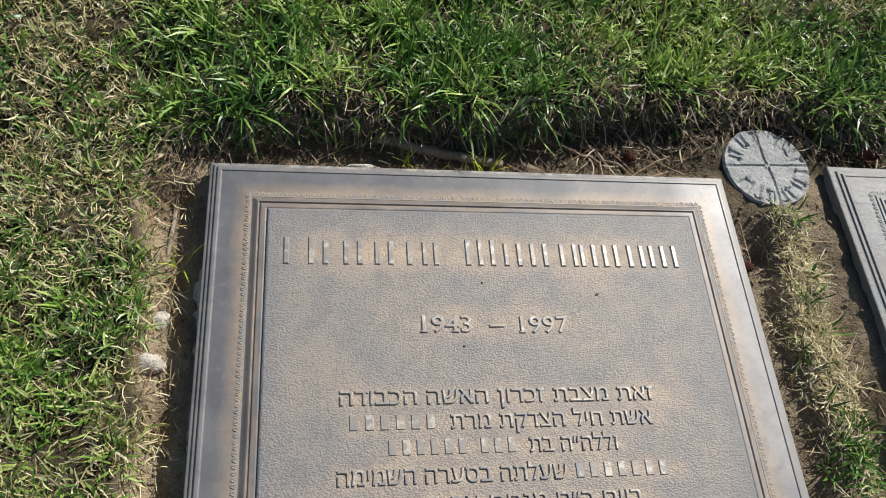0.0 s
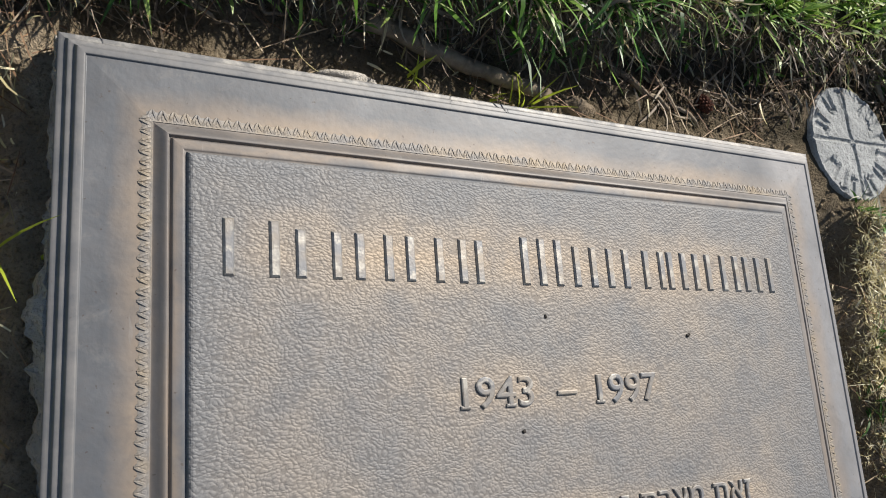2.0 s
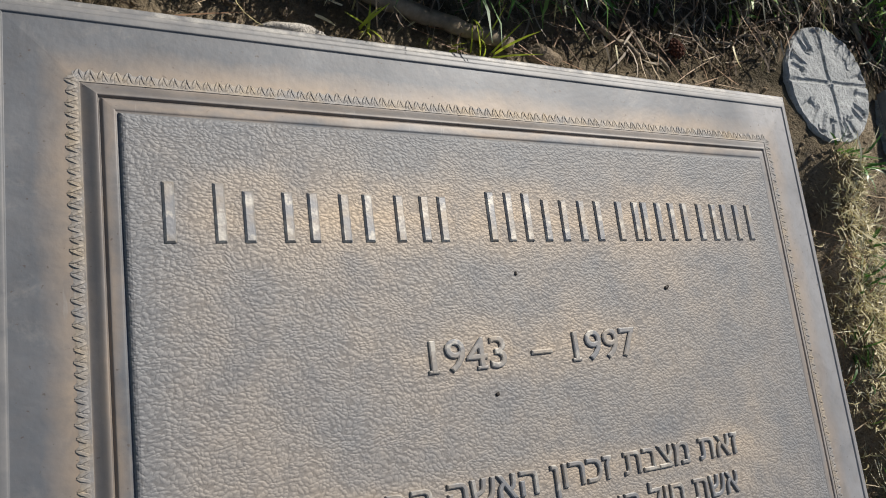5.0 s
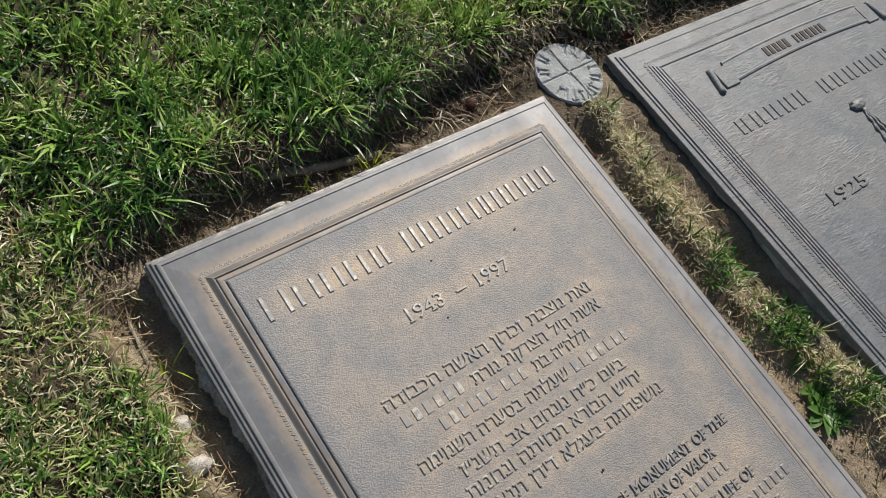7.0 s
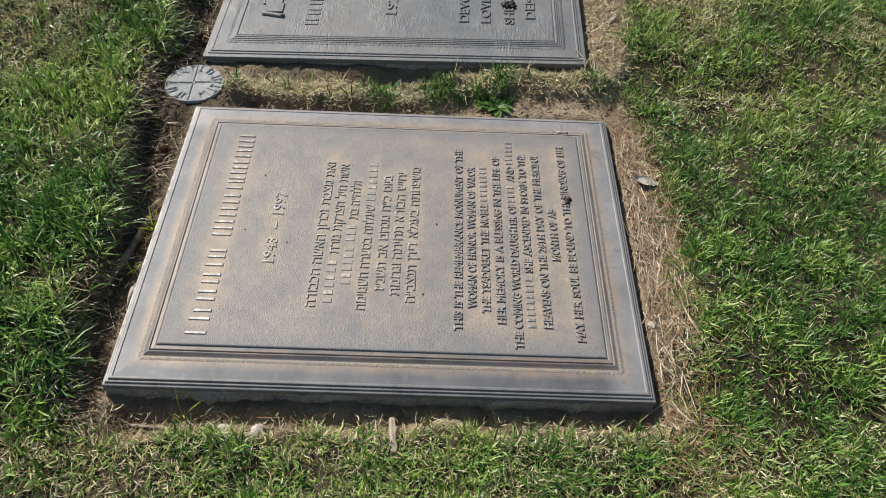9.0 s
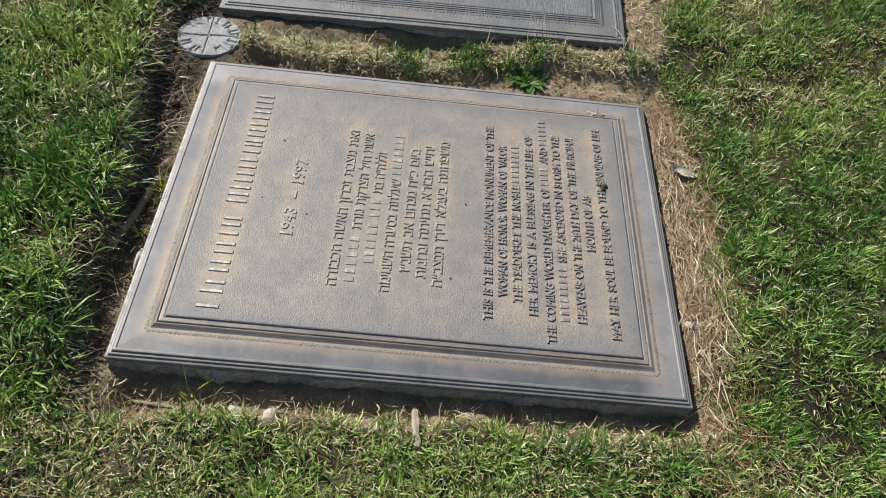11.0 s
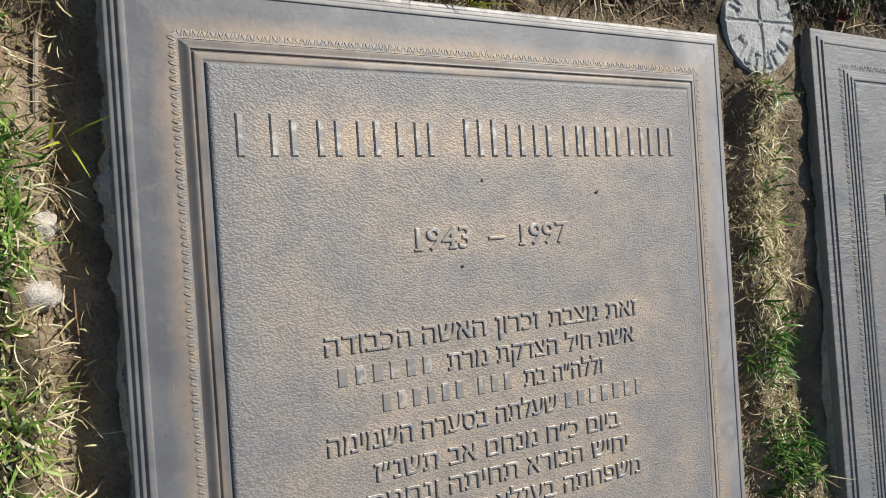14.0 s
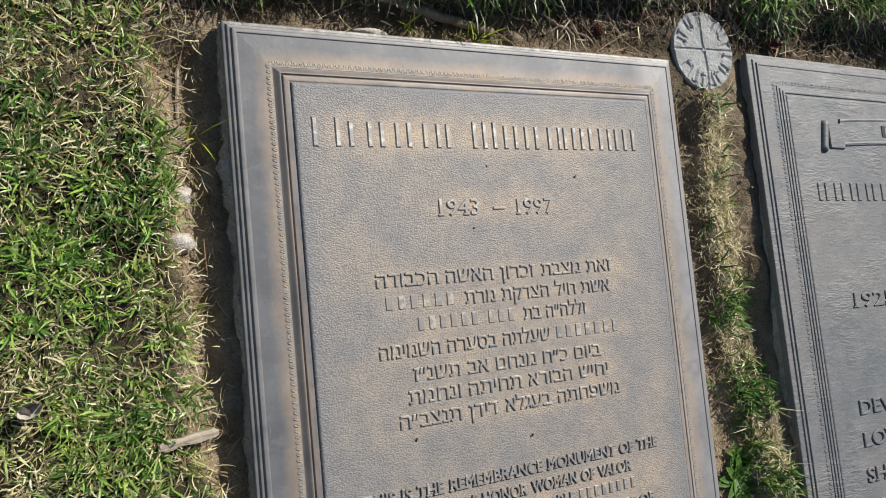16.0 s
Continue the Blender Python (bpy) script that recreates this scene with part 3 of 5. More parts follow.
def inside(p, loop):
    hit = False
    for a, b in zip(loop, loop[1:] + loop[:1]):
        if (a.y > p.y) != (b.y > p.y) and p.x < a.x + (p.y - a.y) / (b.y - a.y) * (b.x - a.x):
            hit = not hit
    return hit


def grown(loop, by):
    """The outline moved to its right-hand side by so much, corner by corner."""
    out = []
    for k, p in enumerate(loop):
        a, b = (p - loop[k - 1]).normalized(), (loop[(k + 1) % len(loop)] - p).normalized()
        n = Vector((a.y + b.y, -a.x - b.x))
        n = n.normalized() if n.length > 1e-4 else Vector((a.y, -a.x))
        out.append(p + n * by / max(0.5, n.dot(Vector((a.y, -a.x)))))
    return out


def serifs(loops, capital):
    """Small feet on the ends of stems: short level edges on the baseline or at the height of a capital."""
    boxes = []
    for loop in loops:
        for a, b in zip(loop, loop[1:] + loop[:1]):
            w = abs(a.x - b.x)
            if abs(a.y - b.y) < 0.004 and 0.05 < w < 0.17:
                if abs(a.y) < 0.02 or abs(a.y - capital) < 0.03:
                    lo, hi = min(a.x, b.x) - 0.055, max(a.x, b.x) + 0.055
                    y0, y1 = (0.0, 0.045) if abs(a.y) < 0.02 else (capital - 0.045, capital)
                    boxes.append([Vector((lo, y0)), Vector((hi, y0)), Vector((hi, y1)), Vector((lo, y1))])
    return boxes


def word_mesh(body, bold, chamfer=0.026, capital=0.73, feet=True):
    """One word as raised letters of height 1 over the plate, each outline closed by itself so that none overlaps another in one plane."""
    loops = outlines(body)
    if not loops:
        return None, None
    big = max(loops, key=lambda l: abs(area(l)))
    sign = 1 if area(big) > 0 else -1
    outer = [l for l in loops if area(l) * sign > 0]
    holes = [l for l in loops if area(l) * sign < 0]
    solids = [[o] + [q for q in holes if inside(q[0], o)] for o in outer]
    if feet and body.isascii():
        solids += [[b] for b in serifs(outer, capital)]
    verts, faces = [], []
    for k, group in enumerate(solids):
        high = 1.0 - 0.015 * (k % 5)
        tops, base = [], []
        for loop in group:
            s = sign if loop in outer or loop in holes else 1
            wide = grown(loop, bold * s)
            top = grown(wide, -chamfer * s)
            n0 = len(verts)
            n = len(wide)
            verts += [(p.x, p.y, -0.3) for p in wide] + [(p.x, p.y, high - 0.30) for p in wide] + [(p.x, p.y, high) for p in top]
            for i in range(n):
                j2 = (i + 1) % n
                for lv in (0, n):
                    faces.append((n0 + lv + i, n0 + lv + j2, n0 + lv + n + j2, n0 + lv + n + i))
            tops.append([Vector((p.x, p.y, 0)) for p in top])
            base += [n0 + 2 * n + i for i in range(n)]
        for tri in tessellate_polygon(tops):
            faces.append(tuple(base[q] for q in tri))
    mesh = bpy.data.meshes.new("word")
    mesh.from_pydata(verts, [], faces)
    mesh.update()
    return mesh, np.array(verts, float)


def soft_bar(parent, x0, x1, y0, y1, z, high, material, name="name_bar"):
    """A plain raised bar that stands for one letter that is not spelled out."""
    bm = bmesh.new()
    b = min(high * 0.7, (x1 - x0) * 0.22)
    loops = []
    for d, h in ((0, -0.0006), (0, high - b), (b, high)):
        loops.append([bm.verts.new((x, y, z + h)) for x, y in ((x0 + d, y0 + d), (x1 - d, y0 + d), (x1 - d, y1 - d), (x0 + d, y1 - d))])
    for p, q in zip(loops, loops[1:]):
        for k in range(4):
            bm.faces.new((p[k], p[(k + 1) % 4], q[(k + 1) % 4], q[k]))
    bm.faces.new(loops[-1])
    return part(name, bm, material, parent)


BAR = "\u25ae"
CAP = 0.73      # height of a capital at size 1


def line_of_text(parent, words, x0, x1, base, cap, z, high, material, bold=0.012, gap=0.42, capital=CAP, name="word"):
    """Words set from x0 to x1 on one baseline. A word made of BAR signs becomes plain bars, one a letter."""
    made, pen = [], 0.0
    for w in words:
        if w[0] == BAR:
            made.append((None, w, pen, pen + 0.66 * len(w)))
            pen += 0.66 * len(w) + gap
            continue
        mesh, co = word_mesh(w, bold)
        lo, hi = co[:, 0].min(), co[:, 0].max()
        made.append((mesh, co, pen - lo, pen + hi - lo))
        pen += hi - lo + gap
    sx = (x1 - x0) / (pen - gap)
    sy = cap / capital
    for mesh, co, start, end in made:
        if mesh is None:
            step_x = (end - start) / len(co)
            for k in range(len(co)):
                a = x0 + (start + k * step_x) * sx
                wide = step_x * sx
                for p, q in (((0.0, 0.22), (0.42, 0.64)) if cap > 0.02 else ((0.0, 0.56),)):
                    soft_bar(parent, a + p * wide, a + q * wide, base, base + cap, z, high * 0.62, material)
            continue
        out = np.stack([x0 + (co[:, 0] + start) * sx, base + co[:, 1] * sy, z + co[:, 2] * high], 1)
        mesh.vertices.foreach_set("co", out.ravel())
        mesh.update()
        mesh.name = name
        link(name, mesh, material, parent)


def rtl(text):
    """Hebrew words in the order in which they stand from left to right, each spelled from left to right."""
    return [w[::-1] for w in text.split()][::-1]


# section of the first plaque's border: two steps up to a lip, a flat, the bead's bed, a cove up to a second lip, a reed
RIM = [(0.0006, -0.0210), (0.0, -0.0136), (0.0006, -0.0126), (0.0034, -0.0121), (0.0041, -0.0116), (0.0047, -0.0101), (0.0054, -0.0096), (0.0078, -0.0094), (0.0084, -0.0089), (0.0090, -0.0073),
       (0.0099, -0.0067), (0.0130, -0.0065), (0.0136, -0.0068), (0.0141, -0.0076), (0.0148, -0.0076), (0.0330, -0.0070), (0.0482, -0.0066), (0.0492, -0.0063), (0.0512, -0.0050), (0.0530, -0.0036),
       (0.0544, -0.0027), (0.0556, -0.0025), (0.0561, -0.0029), (0.0565, -0.0042), (0.0573, -0.0041), (0.0579, -0.0026), (0.0586, -0.0021), (0.0628, -0.0019), (0.0638, -0.0020), (0.0643, -0.0024), (0.0660, -0.0024)]


def plaque_with_hebrew():
    hw, hh = PLATE
    top = hub("memorial_plaque", 0, 0, 0, label="brown-grey cast bronze grave plaque with Hebrew and English raised lettering", category="plaque", group="grave plaques")
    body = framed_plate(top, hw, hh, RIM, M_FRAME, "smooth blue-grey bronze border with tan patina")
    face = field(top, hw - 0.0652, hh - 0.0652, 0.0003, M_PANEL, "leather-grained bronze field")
    body.location.x = face.location.x = PX
    beads(top, hw, hh, 0.0448, -0.0067, 0.0059, M_BEAD, PX)
    z, m = 0.0003, M_LETTER
    # the name, letter by letter, as plain bars
    first = [(551, 597, 1), (604, 645, 0), (651, 688, 0), (694, 733, 0), (742, 771, 0)]
    second = [(804, 853, 1), (860, 892, 0), (899, 912, 0), (918, 956, 0), (963, 987, 0), (992, 1022, 0), (1026, 1060, 0), (1066, 1094, 0), (1099, 1130, 0)]
    for a, b, big in first + second:
        xa, xb = (-0.224 + (v - 551) / 579 * 0.451 for v in (a, b))
        stems = 3 if xb - xa > 0.037 else (2 if xb - xa > 0.014 else 1)
        wide = 0.0060
        for k in range(stems):
            s = xa + 0.001 + (xb - 0.004 - wide - xa) * (k / max(1, stems - 1))
            soft_bar(top, s, s + wide, 0.2655, 0.2655 + (0.0325 if big else 0.0285), z, 0.0015, m)
    line_of_text(top, ["1943"], -0.081, -0.026, 0.1875, 0.0195, z, 0.0014, m, 0.016, name="date")
    line_of_text(top, ["\u2013"], -0.007, 0.009, 0.1875, 0.0195, z, 0.0014, m, 0.02, name="dash")
    line_of_text(top, ["1997"], 0.025, 0.081, 0.1865, 0.0195, z, 0.0014, m, 0.016, name="date")
    hebrew = [
        ("\u05d6\u05d0\u05ea \u05de\u05e6\u05d1\u05ea \u05d6\u05db\u05e8\u05d5\u05df \u05d4\u05d0\u05e9\u05d4 \u05d4\u05db\u05d1\u05d5\u05d3\u05d4", -0.165, 0.161, 0.1110),
        ("\u05d0\u05e9\u05ea \u05d7\u05d9\u05dc \u05d4\u05e6\u05d3\u05e7\u05ea \u05de\u05e8\u05ea " + BAR * 6, -0.156, 0.155, 0.0855),
        ("\u05d6\u05dc\u05dc\u05d4\u05f4\u05d4 \u05d1\u05ea " + BAR * 3 + " " + BAR * 6, -0.119, 0.115, 0.0605),
        (BAR * 7 + " \u05e9\u05e2\u05dc\u05ea\u05d4 \u05d1\u05e1\u05e2\u05e8\u05d4 \u05d4\u05e9\u05de\u05d9\u05de\u05d4", -0.168, 0.167, 0.0335),
        ("\u05d1\u05d9\u05d5\u05dd \u05db\u05f4\u05d7 \u05de\u05e0\u05d7\u05dd \u05d0\u05d1 \u05ea\u05e9\u05e0\u05f4\u05d6", -0.130, 0.130, 0.0065),
        ("\u05d9\u05d7\u05d9\u05e9 \u05d4\u05d1\u05d5\u05e8\u05d0 \u05ea\u05d7\u05d9\u05ea\u05d4 \u05d5\u05e0\u05d7\u05de\u05ea", -0.138, 0.139, -0.0175),
        ("\u05de\u05e9\u05e4\u05d7\u05ea\u05d4 \u05d1\u05e2\u05d2\u05dc\u05d0 \u05d3\u05d9\u05d3\u05df \u05ea\u05e0\u05e6\u05d1\u05f4\u05d4", -0.151, 0.153, -0.0425),
    ]
    for text, x0, x1, base in hebrew:
        line_of_text(top, rtl(text), x0, x1, base, 0.0150, z, 0.0016, m, 0.016, 0.40, 0.64)
    english = [
        ("THIS IS THE REMEMBRANCE MONUMENT OF THE", -0.201, 0.204, -0.111),
        ("WOMAN OF HONOR WOMAN OF VALOR", -0.158, 0.159, -0.133),
        ("THE TSADDEKET THE NOBLE " + BAR * 8, -0.166, 0.166, -0.155),
        ("HER MEMORY IS A BLESSING IN THE LIFE OF", -0.187, 0.189, -0.178),
        ("THE COMING WORLD DAUGHTER OF " + BAR * 4 + " AND " + BAR * 6, -0.231, 0.236, -0.2035),
        (BAR * 9 + " SHE ASCENDED IN STORM TO THE", -0.192, 0.197, -0.225),
        ("HEAVENS ON THE 28TH DAY OF THE MERCIFUL", -0.193, 0.198, -0.2495),
        ("MONTH OF AB", -0.057, 0.060, -0.272),
        ("MAY HER SOUL BE BOUND TO THE BINDING OF LIFE", -0.216, 0.225, -0.298),
    ]
    for text, x0, x1, mid in english:
        line_of_text(top, text.split(), x0, x1, mid - 0.0063, 0.0132, z, 0.0021, m, 0.034, 0.34)
    return top


def tube(points, radius, sides=6, taper=1.0, twist=0.0):
    """A round rod along points; its radius falls to radius * taper at the end."""
    bm = bmesh.new()
    rings = []
    pts = [Vector(p) for p in points]
    for i, p in enumerate(pts):
        way = (pts[min(i + 1, len(pts) - 1)] - pts[max(i - 1, 0)]).normalized()
        u = way.orthogonal().normalized() if abs(way.z) > 0.9 else way.cross(Vector((0, 0, 1))).normalized()
        v = way.cross(u)
        r = radius * (1 + (taper - 1) * i / (len(pts) - 1))
        r *= 1 + twist * math.sin(i * 2.4)
        rings.append([bm.verts.new(p + (u * math.cos(2 * math.pi * k / sides) + v * math.sin(2 * math.pi * k / sides)) * r) for k in range(sides)])
    for a, b in zip(rings, rings[1:]):
        for k in range(sides):
            bm.faces.new((a[k], a[(k + 1) % sides], b[(k + 1) % sides], b[k]))
    bm.faces.new(rings[0][::-1])
    bm.faces.new(rings[-1])
    return bm


def lump(rx, ry, rz, rough, seed, subdiv=2, freq=2.0):
    """A rounded, uneven stone-like body round the origin."""
    bm = bmesh.new()
    bmesh.ops.create_icosphere(bm, subdivisions=subdiv, radius=1.0)
    for v in bm.verts:
        k = 1 + rough * noise.noise(v.co * freq + Vector((seed * 7.3, seed * 3.1, seed)))
        k += rough * 0.5 * noise.noise(v.co * freq * 2.7 + Vector((seed, seed * 5.1, 2.0)))
        v.co = Vector((v.co.x * rx, v.co.y * ry, v.co.z * rz)) * k
    return bm


RIM_B = [(0.0004, -0.020), (0.0, -0.0105), (0.0010, -0.0094), (0.0090, -0.0090), (0.0096, -0.0072), (0.0104, -0.0068), (0.0140, -0.0066), (0.0146, -0.0048), (0.0154, -0.0044), (0.0180, -0.0044),
         (0.0186, -0.0054), (0.0200, -0.0052), (0.0400, -0.0046), (0.0478, -0.0044), (0.0484, -0.0030), (0.0492, -0.0026), (0.0520, -0.0026), (0.0526, -0.0012), (0.0534, -0.0009),
         (0.0562, -0.0009), (0.0568, 0.0004), (0.0576, 0.0007), (0.0602, 0.0007), (0.0607, -0.0004), (0.0612, -0.0010), (0.0630, -0.0010)]


def plaque_with_lamp():
    top = hub("memorial_plaque", BX, BY, BZ, BTURN[2], BTURN[0], BTURN[1], label="cool grey cast bronze grave plaque with banner and hanging lamp relief", category="plaque", group="grave plaques")
    framed_plate(top, BW, BH, RIM_B, M_COOL, "grey bronze with a reeded border")
    field(top, BW - 0.0622, BH - 0.0622, 0.0004, M_COOL, "scuffed grey bronze field")
    beads(top, BW, BH, 0.0440, -0.0045, 0.0064, M_COOL)
    z, m = 0.0004, M_COOL
    # banner: the long middle, the folded ends and the curls
    cx, cy = 0.006, 0.2760
    bm = bmesh.new()
    rows = []
    for i in range(25):
        u = -1 + 2 * i / 24
        x, sag = cx + u * 0.190, 0.007 * (1 - u * u)
        rows.append([bm.verts.new((x, cy + sag + dy, z + h)) for dy, h in ((-0.0225, -0.0005), (-0.0210, 0.0024), (-0.0185, 0.0030), (-0.0160, 0.0018), (0.0160, 0.0018), (0.0185, 0.0030), (0.0210, 0.0024), (0.0225, -0.0005))])
    for a, b in zip(rows, rows[1:]):
        for k in range(7):
            bm.faces.new((a[k], b[k], b[k + 1], a[k + 1]))
    bm.faces.new(rows[0])
    bm.faces.new(rows[-1][::-1])
    banner = part("banner", bm, m, top, "raised scroll banner")
    rng = random.Random(5)
    pen = -0.085
    for k in range(13):
        w = rng.uniform(0.006, 0.011)
        if k != 5:
            soft_bar(banner, pen, pen + w, cy - 0.004, cy + 0.015, z + 0.0018, 0.0010, M_BLACK, "script_bar")
        pen += w + 0.004
    for s in (-1, 1):
        bm = bmesh.new()
        bmesh.ops.create_cube(bm, size=1)
        bmesh.ops.transform(bm, matrix=Matrix.Translation((cx + s * 0.203, cy - 0.006, z + 0.0012)) @ Matrix.Diagonal((0.034, 0.040, 0.0036, 1)), verts=bm.verts)
        bmesh.ops.bevel(bm, geom=bm.edges[:], offset=0.0012, segments=1, affect="EDGES")
        part("banner_fold", bm, m, top)
        part("banner_curl", tube([(cx + s * (0.224 + 0.010 * k / 8), cy + 0.016 - 0.046 * k / 8, z - 0.001) for k in range(9)], 0.0070, 10, 1.0), m, top, smooth=True)
    # name as plain bars, dates and lines
    line_of_text(top, [BAR * 5, BAR * 8], -0.256, 0.258, 0.168, 0.028, z, 0.0026, m, gap=0.55)
    line_of_text(top, ["1925"], -0.215, -0.117, 0.0055, 0.0225, z, 0.0024, m, 0.02, name="date")
    line_of_text(top, ["1990"], 0.133, 0.226, 0.0095, 0.0225, z, 0.0024, m, 0.02, name="date")
    for text, x0, x1, mid in (("DEVOTED MOTHER AND", -0.236, 0.234, -0.140), ("LOVING GRANDMOTHER", -0.237, 0.225, -0.186),
                              ("SHE GAVE SO MUCH AND", -0.241, 0.239, -0.236), ("DEMANDED SO LITTLE", -0.220, 0.219, -0.281)):
        line_of_text(top, text.split(), x0, x1, mid - 0.0105, 0.021, z, 0.0026, m, 0.022, 0.40)
    # hanging lamp in relief: bow, three ropes, bowl and finial
    lx, y0, y1 = 0.001, 0.125, -0.032
    bow = lump(0.020, 0.011, 0.006, 0.35, 3, 3, 3.0)
    bmesh.ops.transform(bow, matrix=Matrix.Translation((lx - 0.004, y0, z + 0.001)), verts=bow.verts)
    part("lamp_bow", bow, m, top, smooth=True)
    for s in (-1, 0.15, 1):
        pts = [(lx + s * 0.027 * (k / 20) ** 0.8 + 0.0015 * math.sin(k * 1.9), y0 - 0.008 + (y1 - y0 + 0.012) * k / 20, z + 0.0002) for k in range(21)]
        part("lamp_rope", tube(pts, 0.0034, 6, 1.0, 0.35), m, top, smooth=True)
    bm = bmesh.new()
    prof = [(0.0, 0.017), (0.004, 0.021), (0.018, 0.021), (0.022, 0.018), (0.025, 0.027), (0.034, 0.028), (0.040, 0.022), (0.046, 0.013), (0.050, 0.012), (0.054, 0.015), (0.060, 0.014), (0.065, 0.006), (0.072, 0.0025)]
    rings = [[bm.verts.new((lx + r * math.cos(math.pi * k / 12), y1 + 0.016 - d, z + 0.26 * r * math.sin(math.pi * k / 12))) for k in range(13)] for d, r in prof]
    for a, b in zip(rings, rings[1:]):
        for k in range(12):
            bm.faces.new((a[k], a[k + 1], b[k + 1], b[k]))
    part("lamp_bowl", bm, m, top, smooth=True)
    return top


def footing(name, cx, cy, hw, hh, z0, z1, rough, out, material, label, turn=None, ragged=False):
    """A poured concrete block under a plaque, with a ragged side."""
    pts = []
    stepn = 0.0035 if ragged else 0.007
    for (ax, ay), (bx, by) in (((-hw, -hh), (hw, -hh)), ((hw, -hh), (hw, hh)), ((hw, hh), (-hw, hh)), ((-hw, hh), (-hw, -hh))):
        n = int(math.hypot(bx - ax, by - ay) / stepn)
        pts += [(ax + (bx - ax) * k / n, ay + (by - ay) * k / n) for k in range(n)]
    levels = 16 if ragged else 7
    verts, faces = [], []
    for lv in range(levels):
        z = z0 + (z1 - z0) * lv / (levels - 1)
        for x, y in pts:
            wx, wy = x + cx, y + cy
            k = noise.noise(Vector((wx * 38, wy * 38, z * 60))) + 0.6 * noise.noise(Vector((wx * 95, wy * 95, z * 120)))
            k2 = noise.noise(Vector((wx * 11, wy * 11, 4.0)))
            d = out + rough * (k * 0.55 + k2 * 1.1 + 0.5 * noise.noise(Vector((wx * 190, wy * 190, z * 200))))
            if ragged and x < -hw * 0.999:
                crust = float(0.14 + 0.86 * step(0.12, 0.20, wy)) * float(step(0.36, 0.33, wy))
                grit = noise.noise(Vector((wx * 260, wy * 260, z * 260))) + 0.7 * noise.noise(Vector((wx * 520, wy * 520, z * 520)))
                d += (0.10 + 0.90 * crust) * min(1.0, max(0.0, (-0.019 - z) / 0.012)) * max(0.0, 0.0040 + 0.006 * k2 + 0.005 * k + 0.0028 * grit)
            elif lv == levels - 1:
                d -= 0.004
            nx, ny = x / hw, y / hh
            sx, sy = (math.copysign(1, nx) if abs(nx) > 0.999 else 0), (math.copysign(1, ny) if abs(ny) > 0.999 else 0)
            verts.append((x + sx * d, y + sy * d, z + (0.25 * rough * k if 0 < lv < levels - 1 else 0)))
    n = len(pts)
    for lv in range(levels - 1):
        for k in range(n):
            faces.append((lv * n + k, lv * n + (k + 1) % n, (lv + 1) * n + (k + 1) % n, (lv + 1) * n + k))
    faces.append(tuple((levels - 1) * n + k for k in range(n)))
    ob = raw(name, verts, faces, material)
    ob.matrix_basis = pose(cx, cy, BZ if turn else 0, *(turn or (0, 0, 0)))
    return tagged(ob, label, "footing", "footings")


footing("concrete_footing", PX, 0, PLATE[0] - 0.004, PLATE[1] - 0.004, -0.095, -0.0198, 0.0040, 0.0030, M_FOOT, "ragged grey concrete footing under the brown plaque", ragged=True)
footing("concrete_footing", BX, BY, BW - 0.001, BH - 0.001, -0.125, -0.0198, 0.0012, 0.0, M_FOOT, "smooth grey concrete footing under the grey plaque", BTURN)
plaque_with_hebrew()
plaque_with_lamp()


